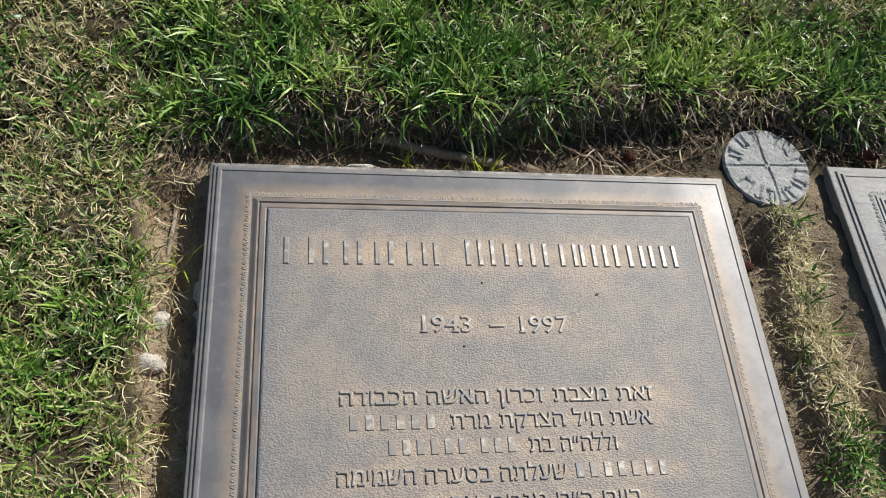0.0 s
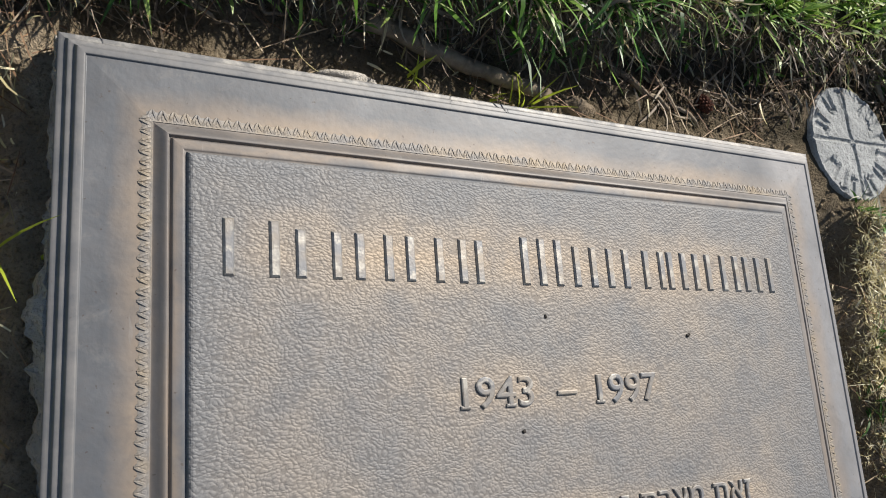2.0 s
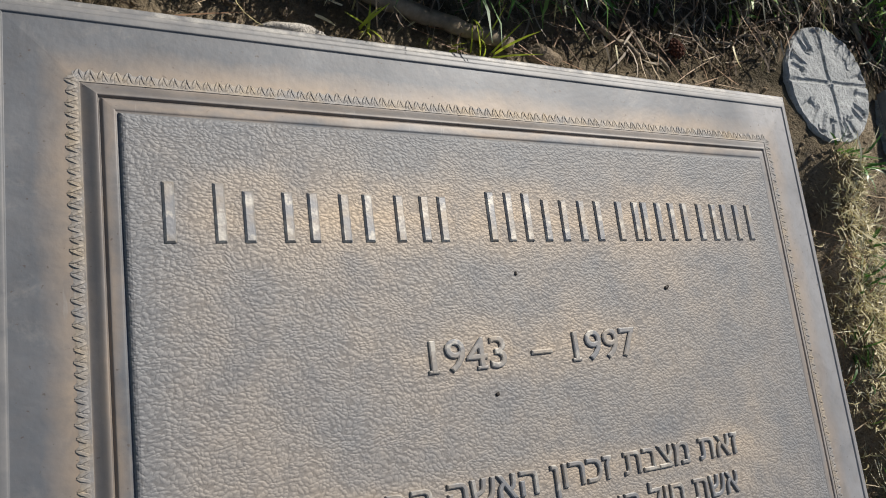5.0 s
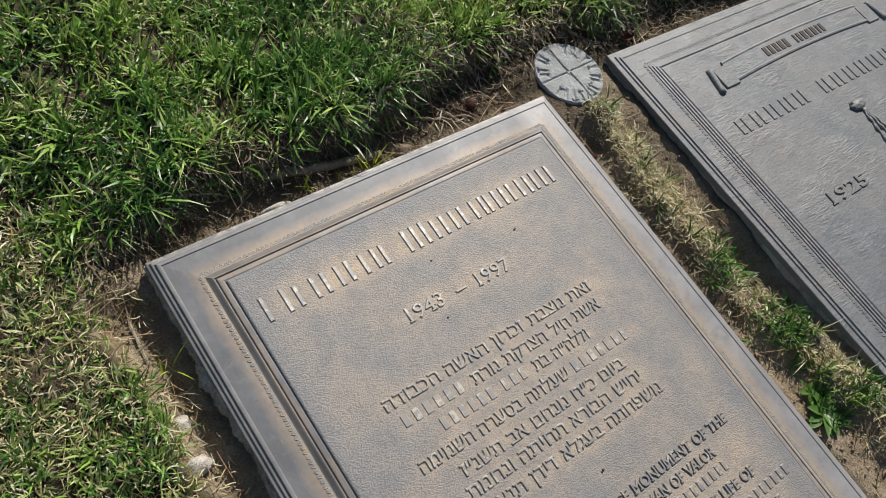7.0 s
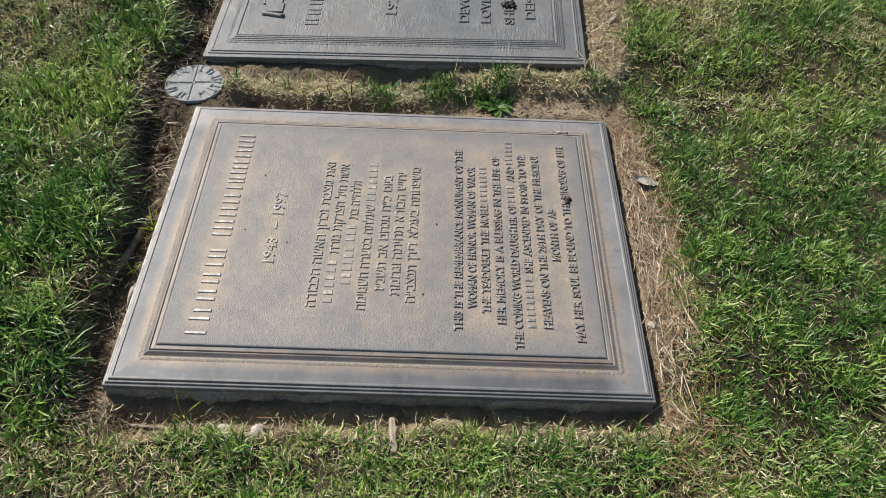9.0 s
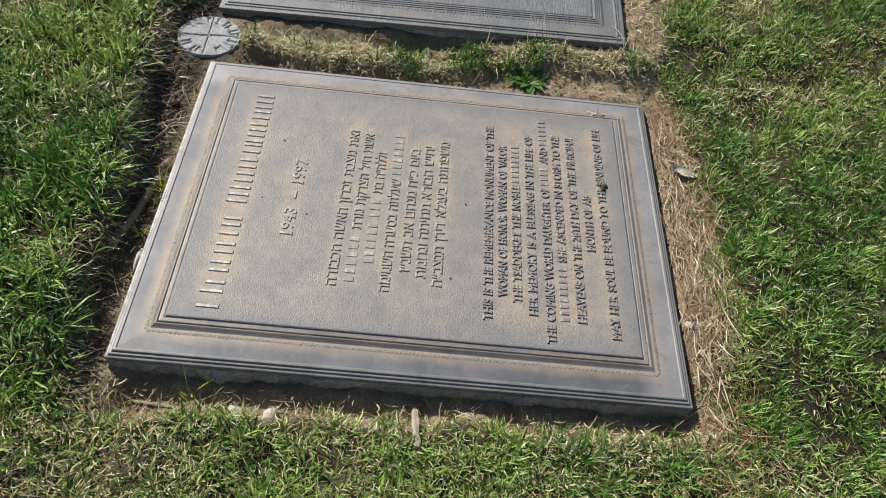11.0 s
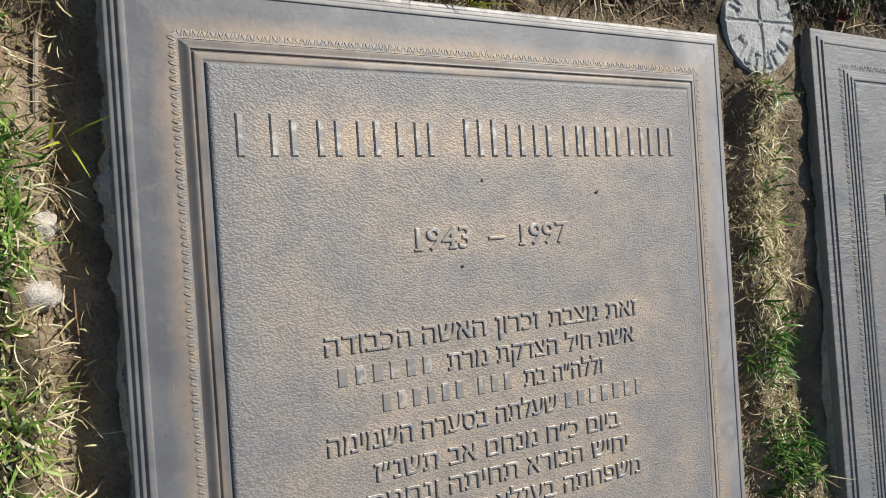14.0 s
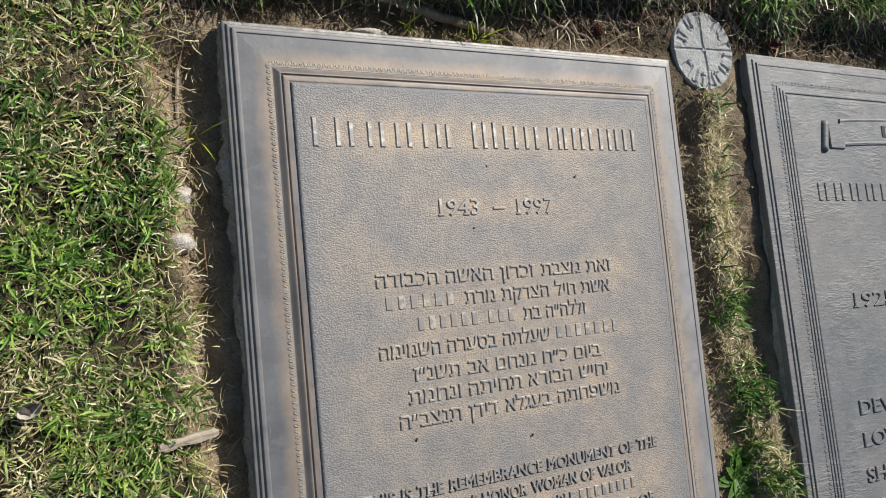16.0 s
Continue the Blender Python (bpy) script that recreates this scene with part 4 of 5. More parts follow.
# ---- round boundary marker ----
def round_marker():
    """A concrete plug with a stamped cross and stamped signs round its rim."""
    top = hub("survey_marker", DISC[0], DISC[1], -0.006, rx=1.5, ry=-1.0, label="round pale grey concrete plot marker with stamped cross", category="marker")
    r = DISC[2]
    signs = []
    for q in range(4):
        for k, off in enumerate((13, 29, 45, 61, 77)):
            if (q, k) in ((0, 4), (2, 0)):
                continue
            signs.append((math.radians(q * 90 + off + 3 * math.sin(q * 5 + k * 3)), (q * 3 + k) % 3))
    na, nr = 200, 46
    verts, faces = [(0, 0, 0.0)], []
    for i in range(1, nr + 1):
        rr = r * i / nr
        for j in range(na):
            a = 2 * math.pi * j / na
            rim = 1 + 0.018 * noise.noise(Vector((math.cos(a) * 3, math.sin(a) * 3, 1.0))) + 0.012 * noise.noise(Vector((math.cos(a) * 9, math.sin(a) * 9, 2.0)))
            x, y = rr * math.cos(a) * rim, rr * math.sin(a) * rim
            z = 0.0008 * noise.noise(Vector((x * 60, y * 60, 0))) + 0.0004 * noise.noise(Vector((x * 200, y * 200, 0)))
            bend = 0.10 * x + 0.0015 * math.sin(y * 60)
            d1, d2 = abs(y - 0.02 * x - 0.001), abs(x + bend * 0 + 0.08 * y + 0.0015 * math.sin(y * 70))
            z -= 0.0022 * max(0, 1 - (min(d1, d2) / 0.0023) ** 2)
            for sa, kind in signs:
                c, s = math.cos(sa), math.sin(sa)
                u, v = x * c + y * s - r * 0.78, -x * s + y * c
                if abs(u) > 0.012 or abs(v) > 0.008:
                    continue
                bars = [(abs(v) / (0.0019 + 0.07 * (u + 0.008)), abs(u) / 0.0098)]
                if kind == 0:
                    bars.append((abs(u - 0.0075) / 0.0016, abs(v) / 0.0055))
                if kind == 1:
                    bars.append((abs(u + 0.0070) / 0.0016, abs(v - 0.002) / 0.0045))
                for p, q in bars:
                    m = max(p, q)
                    if m < 1.35:
                        z -= 0.0023 * min(1.0, (1.35 - m) / 0.75)
            z = max(z, -0.0058)
            z += 0.0022 * max(0.0, 1 - (math.hypot(x, y) / 0.0042) ** 4)
            if i == nr:
                z -= 0.0025
            verts.append((x, y, z))
    for j in range(na):
        faces.append((0, 1 + j, 1 + (j + 1) % na))
    for i in range(nr - 1):
        for j in range(na):
            a, b = 1 + i * na + j, 1 + i * na + (j + 1) % na
            faces.append((a, a + na, b + na, b))
    raw("face", verts, faces, M_DISC, top, "stamped concrete face with a cross")
    ring = verts[1 + (nr - 1) * na:]
    side, walls = list(ring), []
    for lv in range(1, 6):
        for x, y, z in ring:
            s = 1.0 + 0.02 * noise.noise(Vector((x * 40, y * 40, lv * 1.3))) + 0.004 * lv
            side.append((x * s, y * s, -0.0025 - 0.013 * lv))
    for lv in range(5):
        for j in range(na):
            a, b = lv * na + j, lv * na + (j + 1) % na
            walls.append((a, a + na, b + na, b))
    raw("side", side, walls, M_DISC, top)
    return top


round_marker()


# ---- stones, wood, roots and cones ----
def stone(x, y, rx, ry, rz, seed, label, turn=0.0, sink=0.55, material=None):
    ob = part("stone", lump(rx, ry, rz, 0.24, seed, 3, 1.6), material or M_STONE, smooth=True)
    ob.matrix_basis = pose(x, y, gz(x, y) + rz * (1 - 2 * sink), 0, 0, turn)
    return tagged(ob, label, "stone", "loose stones")


stone(-0.352, 0.222, 0.013, 0.010, 0.011, 1, "pale broken concrete chip at the turf edge", 30)
stone(-0.358, 0.174, 0.017, 0.012, 0.013, 2, "pale lump of broken concrete in soil", 10)
stone(0.072, 0.421, 0.016, 0.009, 0.009, 3, "small rounded tan pebble in the earth", -12, material=M_TANSTONE)
stone(-0.166, -0.418, 0.008, 0.006, 0.006, 4, "small whitish pebble beside the plaque", 40)
stone(-0.135, 0.4050, 0.022, 0.005, 0.010, 8, "pale crust of mortar along the plaque", 0, 0.0, M_STONE)


def wood_chip(x0, y0, x1, y1, width, thick, seed, label):
    """A splintered, weathered piece of wood lying between two places."""
    length = math.hypot(x1 - x0, y1 - y0)
    bm = bmesh.new()
    rings = []
    for i in range(11):
        u = i / 10
        w = width * (0.75 + 0.35 * noise.noise(Vector((u * 4, seed, 0)))) * (0.55 if i in (0, 10) else 1)
        t = thick * (0.8 + 0.3 * noise.noise(Vector((u * 5, seed, 3))))
        rings.append([bm.verts.new(((u - 0.5) * length, dy * w, dz * t)) for dy, dz in ((-0.5, -0.4), (0.5, -0.5), (0.48, 0.35), (0.1, 0.5), (-0.45, 0.4))])
    for a, b in zip(rings, rings[1:]):
        for k in range(5):
            bm.faces.new((a[k], b[k], b[(k + 1) % 5], a[(k + 1) % 5]))
    bm.faces.new(rings[0])
    bm.faces.new(rings[-1][::-1])
    ob = part("wood_chip", bm, M_WOOD)
    mx, my = (x0 + x1) / 2, (y0 + y1) / 2
    za, zb = gz(x0, y0), gz(x1, y1)
    ob.matrix_basis = pose(mx, my, max(za, zb) + thick * 0.15, 0, -math.degrees(math.atan2(zb - za, length)) * 0.5, math.degrees(math.atan2(y1 - y0, x1 - x0)))
    return tagged(ob, label, "wood")


wood_chip(-0.395, -0.024, -0.336, -0.018, 0.013, 0.010, 1.0, "weathered pale wooden stake end in the turf")
wood_chip(0.600, -0.432, 0.628, -0.452, 0.011, 0.007, 3.0, "small pale weathered wood chip below the grey plaque")
wood_chip(-0.350, 0.300, -0.346, 0.362, 0.005, 0.006, 2.0, "thin pale splinter of wood at the turf edge")


def root(points, radius, taper, label, name="root"):
    ob = part(name, tube([(x, y, gz(x, y) + dz) for x, y, dz in points], radius, 8, taper, 0.12), M_ROOT, smooth=True)
    return tagged(ob, label, "root", "roots in the bank")


def wavy(x0, y0, x1, y1, n, seed, amp, dz):
    out = []
    for k in range(n + 1):
        u = k / n
        out.append((x0 + (x1 - x0) * u + amp * noise.noise(Vector((u * 3, seed, 0))), y0 + (y1 - y0) * u + amp * noise.noise(Vector((u * 3, seed, 5))), dz))
    return out


root(wavy(-0.118, 0.452, 0.040, 0.424, 16, 1.0, 0.006, 0.005), 0.0072, 0.75, "thick grey-brown root lying bare along the bank")
root(wavy(0.105, 0.462, 0.165, 0.428, 8, 2.0, 0.010, 0.003), 0.0030, 0.6, "thin grey root hanging from the bank")
root(wavy(0.055, 0.476, 0.150, 0.486, 8, 3.0, 0.010, 0.012), 0.0028, 0.5, "thin pale twig lying over the bank")
root(wavy(0.150, 0.455, 0.200, 0.418, 8, 4.0, 0.008, 0.003), 0.0026, 0.6, "thin grey root hanging from the bank")
root(wavy(0.420, 0.500, 0.462, 0.450, 8, 5.0, 0.010, 0.006), 0.0030, 0.6, "thin grey root beside the round marker")
root(wavy(0.225, 0.470, 0.250, 0.425, 8, 6.0, 0.008, 0.003), 0.0022, 0.6, "thin grey root hanging from the bank")


def pine_cone(x, y, size, seed):
    """A small closed cone with rows of scales."""
    top = hub("pine_cone", x, y, gz(x, y) + size * 0.35, 35 * seed, 80, 0, label="tiny closed red-brown pine cone lying on soil", category="pine cone", group="pine cones")
    part("core", lump(size * 0.42, size * 0.42, size * 0.75, 0.05, seed, 2), M_CONE, top)
    verts, faces = [], []
    for ring in range(9):
        v = -0.85 + 1.7 * ring / 8
        rad = size * 0.46 * math.sqrt(max(0.05, 1 - v * v * 0.85))
        for k in range(9):
            a = 2 * math.pi * (k + 0.5 * (ring % 2)) / 9
            c = Vector((math.cos(a) * rad, math.sin(a) * rad, v * size * 0.75))
            t, o, u = Vector((-math.sin(a), math.cos(a), 0)), Vector((math.cos(a), math.sin(a), 0)), Vector((0, 0, 1))
            s = size * 0.15
            b = len(verts)
            verts += [c - t * s, c - u * s, c + t * s, c + u * s, c + o * s * 0.9]
            faces += [(b, b + 1, b + 4), (b + 1, b + 2, b + 4), (b + 2, b + 3, b + 4), (b + 3, b, b + 4)]
    raw("scales", verts, faces, M_CONE, top)
    return top


for k, (x0, y0, x1, y1, r) in enumerate(((0.290, 0.484, 0.318, 0.446, 0.0020), (0.335, 0.496, 0.352, 0.474, 0.0016), (0.470, 0.492, 0.500, 0.446, 0.0022), (0.520, 0.500, 0.556, 0.462, 0.0018), (0.600, 0.496, 0.580, 0.448, 0.0020),
                                        (0.640, 0.490, 0.690, 0.462, 0.0018), (0.265, 0.452, 0.315, 0.462, 0.0016), (-0.190, 0.462, -0.165, 0.424, 0.0018), (-0.245, 0.452, -0.200, 0.428, 0.0016))):
    root(wavy(x0, y0, x1, y1, 8, 7.0 + k, 0.010, 0.004), r, 0.55, "thin grey-brown root hanging from the bank")

pine_cone(0.205, 0.438, 0.0115, 1)
pine_cone(0.330, 0.285, 0.012, 2)
pine_cone(0.318, 0.135, 0.010, 3)


def dry_leaf(x, y, length, width, turn, curl, material, label, lift=0.004):
    """A curled dry leaf with some thickness."""
    nx, ny = 12, 6
    verts, faces = [], []
    for side in (0, 1):
        for i in range(nx + 1):
            u = i / nx
            w = width * math.sin(math.pi * min(1, 0.06 + u * 0.94)) ** 0.7 * 0.5 + 0.0004
            for j in range(ny + 1):
                v = -1 + 2 * j / ny
                z = curl * (v * v) * width + 0.15 * length * (u - 0.5) ** 2 + 0.0016 * noise.noise(Vector((u * 5, v * 3, turn)))
                verts.append(((u - 0.5) * length, v * w, z - side * 0.0008))
    n = (nx + 1) * (ny + 1)
    for i in range(nx):
        for j in range(ny):
            a = i * (ny + 1) + j
            faces.append((a, a + ny + 1, a + ny + 2, a + 1))
            faces.append((a + n, a + 1 + n, a + ny + 2 + n, a + ny + 1 + n))
    rim = [i * (ny + 1) for i in range(nx + 1)] + [nx * (ny + 1) + j for j in range(1, ny + 1)]
    rim += [i * (ny + 1) + ny for i in range(nx - 1, -1, -1)] + [j for j in range(ny - 1, 0, -1)]
    for a, b in zip(rim, rim[1:] + rim[:1]):
        faces.append((a, b, b + n, a + n))
    ob = raw("dry_leaf", verts, faces, material, smooth=True)
    ob.matrix_basis = pose(x, y, gz(x, y) + lift, 8, -6, turn)
    return tagged(ob, label, "leaf", "dry leaves")


dry_leaf(0.535, 0.440, 0.030, 0.018, -15, 0.5, M_REDLEAF, "curled red-brown dead leaf above the grey plaque")
dry_leaf(0.455, 0.470, 0.025, 0.016, 40, 0.4, M_REDLEAF, "small red-brown dead leaf in the earth")
dry_leaf(0.150, -0.452, 0.050, 0.024, 75, 0.22, M_GREYLEAF, "grey dried curled leaf in pine needles", 0.010)
dry_leaf(-0.500, 0.030, 0.020, 0.013, 20, 0.9, M_GREYLEAF, "pale grey shrivelled leaf on the turf", 0.013)
dry_leaf(-0.507, 0.026, 0.014, 0.010, 110, 0.8, M_GREYLEAF, "pale grey shrivelled leaf on the turf", 0.014)


# ---- specks on the plaques ----
def blob(name, x, y, z, size, count, seed, material, label, flat=0.6, stretch=1.0):
    """A small clot of lumps stuck to the metal."""
    rng = random.Random(seed)
    bm = bmesh.new()
    for _ in range(count):
        r = size * rng.uniform(0.25, 0.5)
        got = bmesh.ops.create_icosphere(bm, subdivisions=2, radius=1.0)["verts"]
        c = Vector((rng.uniform(-0.5, 0.5) * size, rng.uniform(-0.5, 0.5) * size * stretch, 0))
        for v in got:
            v.co = Vector((v.co.x * r, v.co.y * r, v.co.z * r * flat)) * (1 + 0.25 * noise.noise(v.co * 3 + c * 400)) + c + Vector((0, 0, r * flat * 0.8))
    ob = part(name, bm, material, smooth=True)
    ob.matrix_basis = pose(x, y, z)
    return tagged(ob, label, "speck")


blob("dirt_clot", 0.083, -0.301, 0.0003, 0.011, 5, 1, M_BLACK, "dark clot of dirt stuck over the lettering", 0.5)
clot = Matrix.LocRotScale((BX, BY, BZ), Euler([radians(a) for a in BTURN]), None) @ Vector((-0.175, -0.235, 0.0005))
blob("dirt_clot", *clot, 0.014, 18, 2, M_BLACK, "black beaded clot of dirt on the grey plaque", 0.7, 1.6)
for k, (x, y, s) in enumerate(((0.1190, 0.2310, 0.0045), (-0.0105, 0.2440, 0.0035), (0.0157, -0.0748, 0.0055), (-0.1330, -0.0555, 0.0040), (-0.0358, 0.1720, 0.0032), (0.262, -0.318, 0.0045))):
    blob("dirt_speck", x, y, 0.0003, s * 0.75, 3, 10 + k, M_BLACK, "tiny dark bug-like speck on the bronze", 0.5)


def dropping(x, y, z):
    """A thin dried splash with three arms."""
    bm = bmesh.new()
    for a, ln in ((2.2, 0.016), (0.9, 0.013), (4.6, 0.020)):
        arm = tube([(math.cos(a + 0.3 * u) * ln * u, math.sin(a + 0.3 * u) * ln * u, 0.0003) for u in (0, 0.25, 0.5, 0.75, 1)], 0.0011, 6, 0.35, 0.3)
        mesh = bpy.data.meshes.new("arm")
        arm.to_mesh(mesh)
        arm.free()
        bm.from_mesh(mesh)
        bpy.data.meshes.remove(mesh)
    ob = part("dropping", bm, M_WHITE, smooth=True)
    ob.matrix_basis = pose(x, y, z)
    return tagged(ob, "thin white dried bird dropping on the border", "speck")


dropping(0.270, -0.302, -0.0040)


def stalk(points, radius, label, material=None):
    ob = part("dry_stalk", tube(points, radius, 5, 0.5), material or M_STRAW, smooth=True)
    return tagged(ob, label, "stalk", "dry stalks")


stalk([(0.262 + 0.04 * k / 6, -0.302 - 0.010 * k / 6 - 0.004 * math.sin(k), -0.0012) for k in range(7)], 0.0006, "thin dry pine needle lying on the border", M_NEEDLE)
for k, (a, b) in enumerate((((0.395, -0.385), (0.490, -0.348)), ((0.410, -0.425), (0.455, -0.340)), ((0.375, -0.345), (0.470, -0.375)), ((0.420, -0.440), (0.440, -0.335)))):
    pts = []
    for i in range(9):
        u = i / 8
        x, y = a[0] + (b[0] - a[0]) * u, a[1] + (b[1] - a[1]) * u + 0.006 * math.sin(u * 3 + k)
        on = bool(covered(np.array(x), np.array(y), 0.008))
        pts.append((x, y, max(gz(x, y) + 0.002, 0.034 if on else -1) + 0.010 * math.sin(math.pi * u)))
    stalk(pts, 0.0008, "thin dry grass stalk lying over the plaque corner")


# ---- weed between the plaques ----
def weed(x, y, size, leaves, seed, label):
    rng = random.Random(seed)
    top = hub("weed", x, y, gz(x, y), label=label, category="weed")
    for k in range(leaves):
        a = 2.4 * k + rng.uniform(-0.3, 0.3)
        ln, wd = size * rng.uniform(0.6, 1.0), size * rng.uniform(0.26, 0.36)
        rise = rng.uniform(0.10, 0.55)
        verts, faces = [], []
        for i in range(7):
            u = i / 6
            w = wd * math.sin(math.pi * (0.12 + 0.86 * u)) ** 0.8 * 0.5
            d, h = ln * u * math.cos(rise * (1 - 0.6 * u)), ln * u * math.sin(rise) * (1 - 0.45 * u) + 0.003
            for v in (-1, 0, 1):
                px, py = d, v * w
                verts.append((px * math.cos(a) - py * math.sin(a), px * math.sin(a) + py * math.cos(a), h + abs(v) * w * 0.35))
        for i in range(6):
            for j in range(2):
                q = i * 3 + j
                faces.append((q, q + 3, q + 4, q + 1))
        raw("leaf", verts, faces, M_WEED, top, smooth=True)
    return top


weed(0.354, -0.190, 0.040, 22, 1, "leafy green rosette weed growing beside the bronze plaque")
weed(0.362, -0.160, 0.024, 9, 2, "small leafy green weed between the plaques")
weed(-0.46, 0.16, 0.018, 7, 3, "small clover-like weed in the turf")
weed(-0.49, 0.10, 0.016, 6, 4, "small clover-like weed in the turf")


# ---- grass and litter ----
RNG = np.random.default_rng(7)


def strands(name, x, y, z, length, width, azim, tilt, bend, material, label, category, levels=5, roll=0.5, curl=0.5):
    """One mesh of many thin blades: each starts at tilt from upright and bends over by bend along its length."""
    n = len(x)
    verts = np.empty((n, 2 * (levels - 1) + 1, 3))
    cx, cy, cz = x.copy(), y.copy(), z.copy()
    turn = RNG.normal(0, curl, n)
    twist = RNG.uniform(-roll, roll, n)
    for k in range(levels):
        u = k / (levels - 1)
        ca, sa = np.cos(azim + turn * u), np.sin(azim + turn * u)
        if k:
            th = tilt + bend * (u - 0.5 / (levels - 1))
            seg = length / (levels - 1)
            cx, cy, cz = cx + seg * np.sin(th) * ca, cy + seg * np.sin(th) * sa, cz + seg * np.cos(th)
        if k == levels - 1:
            verts[:, -1] = np.stack([cx, cy, cz], 1)
        else:
            w = width * 0.5 * (0.75, 1.0, 0.9, 0.6, 0.35)[k]
            px, py, pz = -sa * w * np.cos(twist), ca * w * np.cos(twist), w * np.sin(twist)
            verts[:, 2 * k] = np.stack([cx + px, cy + py, cz + pz], 1)
            verts[:, 2 * k + 1] = np.stack([cx - px, cy - py, cz - pz], 1)
    per = 2 * (levels - 1) + 1
    quads = []
    for k in range(levels - 2):
        quads.append((2 * k, 2 * k + 1, 2 * k + 3, 2 * k + 2))
    last = 2 * (levels - 2)
    loops = np.concatenate([np.array(quads).ravel(), [last, last + 1, last + 2]])
    sizes = np.array([4] * len(quads) + [3])
    offs = (np.arange(n) * per)[:, None]
    idx = (loops[None] + offs).ravel().astype(np.int32)
    starts = np.concatenate([[0], np.cumsum(np.tile(sizes, n))[:-1]]).astype(np.int32)
    mesh = bpy.data.meshes.new(name)
    mesh.vertices.add(n * per)
    mesh.vertices.foreach_set("co", verts.reshape(-1))
    mesh.loops.add(len(idx))
    mesh.loops.foreach_set("vertex_index", idx)
    mesh.polygons.add(len(starts))
    mesh.polygons.foreach_set("loop_start", starts)
    mesh.update(calc_edges=True)
    ob = link(name, mesh, material, smooth=True)
    return tagged(ob, label, category, kind="stuff")


def scatter(per_m2, x0, x1, y0, y1, mask):
    n = int(per_m2 * (x1 - x0) * (y1 - y0))
    x, y = RNG.uniform(x0, x1, n), RNG.uniform(y0, y1, n)
    keep = RNG.uniform(0, 1, n) < mask(x, y)
    return x[keep], y[keep]


def clumps(x, y, low, high, spread):
    """Several blades about each tuft: places, azimuths that fan outwards, and the tuft's index."""
    counts = RNG.integers(low, high, len(x))
    who = np.repeat(np.arange(len(x)), counts)
    az = RNG.uniform(0, 2 * np.pi, len(who))
    r = spread * np.sqrt(RNG.uniform(0, 1, len(who)))
    return x[who] + r * np.cos(az), y[who] + r * np.sin(az), az, who


def turf_mask(x, y):
    turf, _ = lawn(x, y)
    worn = 0.76 + 0.24 * step(-0.30, 0.15, vnoise(x, y, 9, 21))
    worn = worn * (0.56 + 0.59 * step(-0.25, 0.25, vnoise(x, y, 30, 32, 2)))
    worn = np.where(y > 0.43, np.maximum(worn, 0.75), worn)
    worn = worn * (1 - 0.15 * np.exp(-(((x + 0.30) / 0.10) ** 2 + ((y - 0.50) / 0.05) ** 2)))
    return np.where(covered(x, y, 0.025), 0, np.clip(turf * 1.25 - 0.25, 0, 1) * worn * walked(x, y))


def tallness(x, y):
    """Length of the blades, by place: long on the bank above the plaques, short mown turf elsewhere."""
    bank = step(0.40, 0.50, y) * (1 - 0.45 * step(0.60, 0.95, y)) * (0.35 + 0.65 * step(-0.40, -0.30, x))
    return (0.0190 + 0.0105 * bank) * (1 + 0.20 * vnoise(x, y, 12, 31) + 0.55 * vnoise(x, y, 30, 32, 2))


WORN = ((0.56, 0.74, 0.10, 0.9), (0.62, -0.62, 0.08, 0.6), (0.36, -0.60, 0.05, 0.4), (0.14, -0.60, 0.05, 0.6), (0.16, -0.77, 0.05, 0.6), (-0.43, 0.32, 0.12, 0.55), (-0.42, 0.20, 0.05, -0.25), (-0.45, 0.03, 0.09, 0.22), (-0.52, 0.60, 0.14, 0.9), (-0.40, 0.47, 0.05, 0.5), (0.95, -0.53, 0.11, 0.9), (0.76, -0.52, 0.09, 0.8), (1.15, -0.48, 0.10, 0.9), (1.25, -0.20, 0.08, 0.6), (0.80, -0.64, 0.13, 0.5), (1.05, -0.64, 0.14, 0.5), (0.90, -0.85, 0.12, 0.35))


def dryness(x, y):
    d = 0.26 + 0.60 * vnoise(x, y, 5, 41) + 0.45 * vnoise(x, y, 16, 43, 2)
    # the first term swaps straw for green above the second plaque, imitating shade
    d = d - 0.22 * step(0.48, 0.62, x) * step(0.40, 0.46, y) * step(0.72, 0.60, y) + 0.16 * step(0.56, 0.72, y) - 0.08 * step(0.42, 0.5, y) * step(0.75, 0.3, x) - 0.30 * step(-0.44, -0.52, y) * step(0.22, 0.0, x)
    d = d + 0.06 * step(-0.34, -0.38, x) * step(0.46, 0.40, y) * step(-0.35, -0.20, y)
    d = d + 0.14 * step(-0.50, -0.62, y) * step(0.35, 0.60, x)
    for px, py, r, k in WORN:
        d = d + k * np.exp(-((x - px) ** 2 + (y - py) ** 2) / r ** 2)
    return np.clip(d, 0.03, 0.97)


def lean_over(x, y, az, amount):
    """Turn blades at the bank's lip outwards, so that they hang over the bare earth."""
    lip = np.exp(-((y - bank_line(x) - 0.022) / 0.026) ** 2) * amount * step(-0.38, -0.32, x)
    hang = RNG.uniform(0, 1, len(x)) < lip
    return np.where(hang, -np.pi / 2 + RNG.normal(0, 1.0, len(x)), az), hang


AREA = (-0.75, 1.85, -1.28, 1.12)


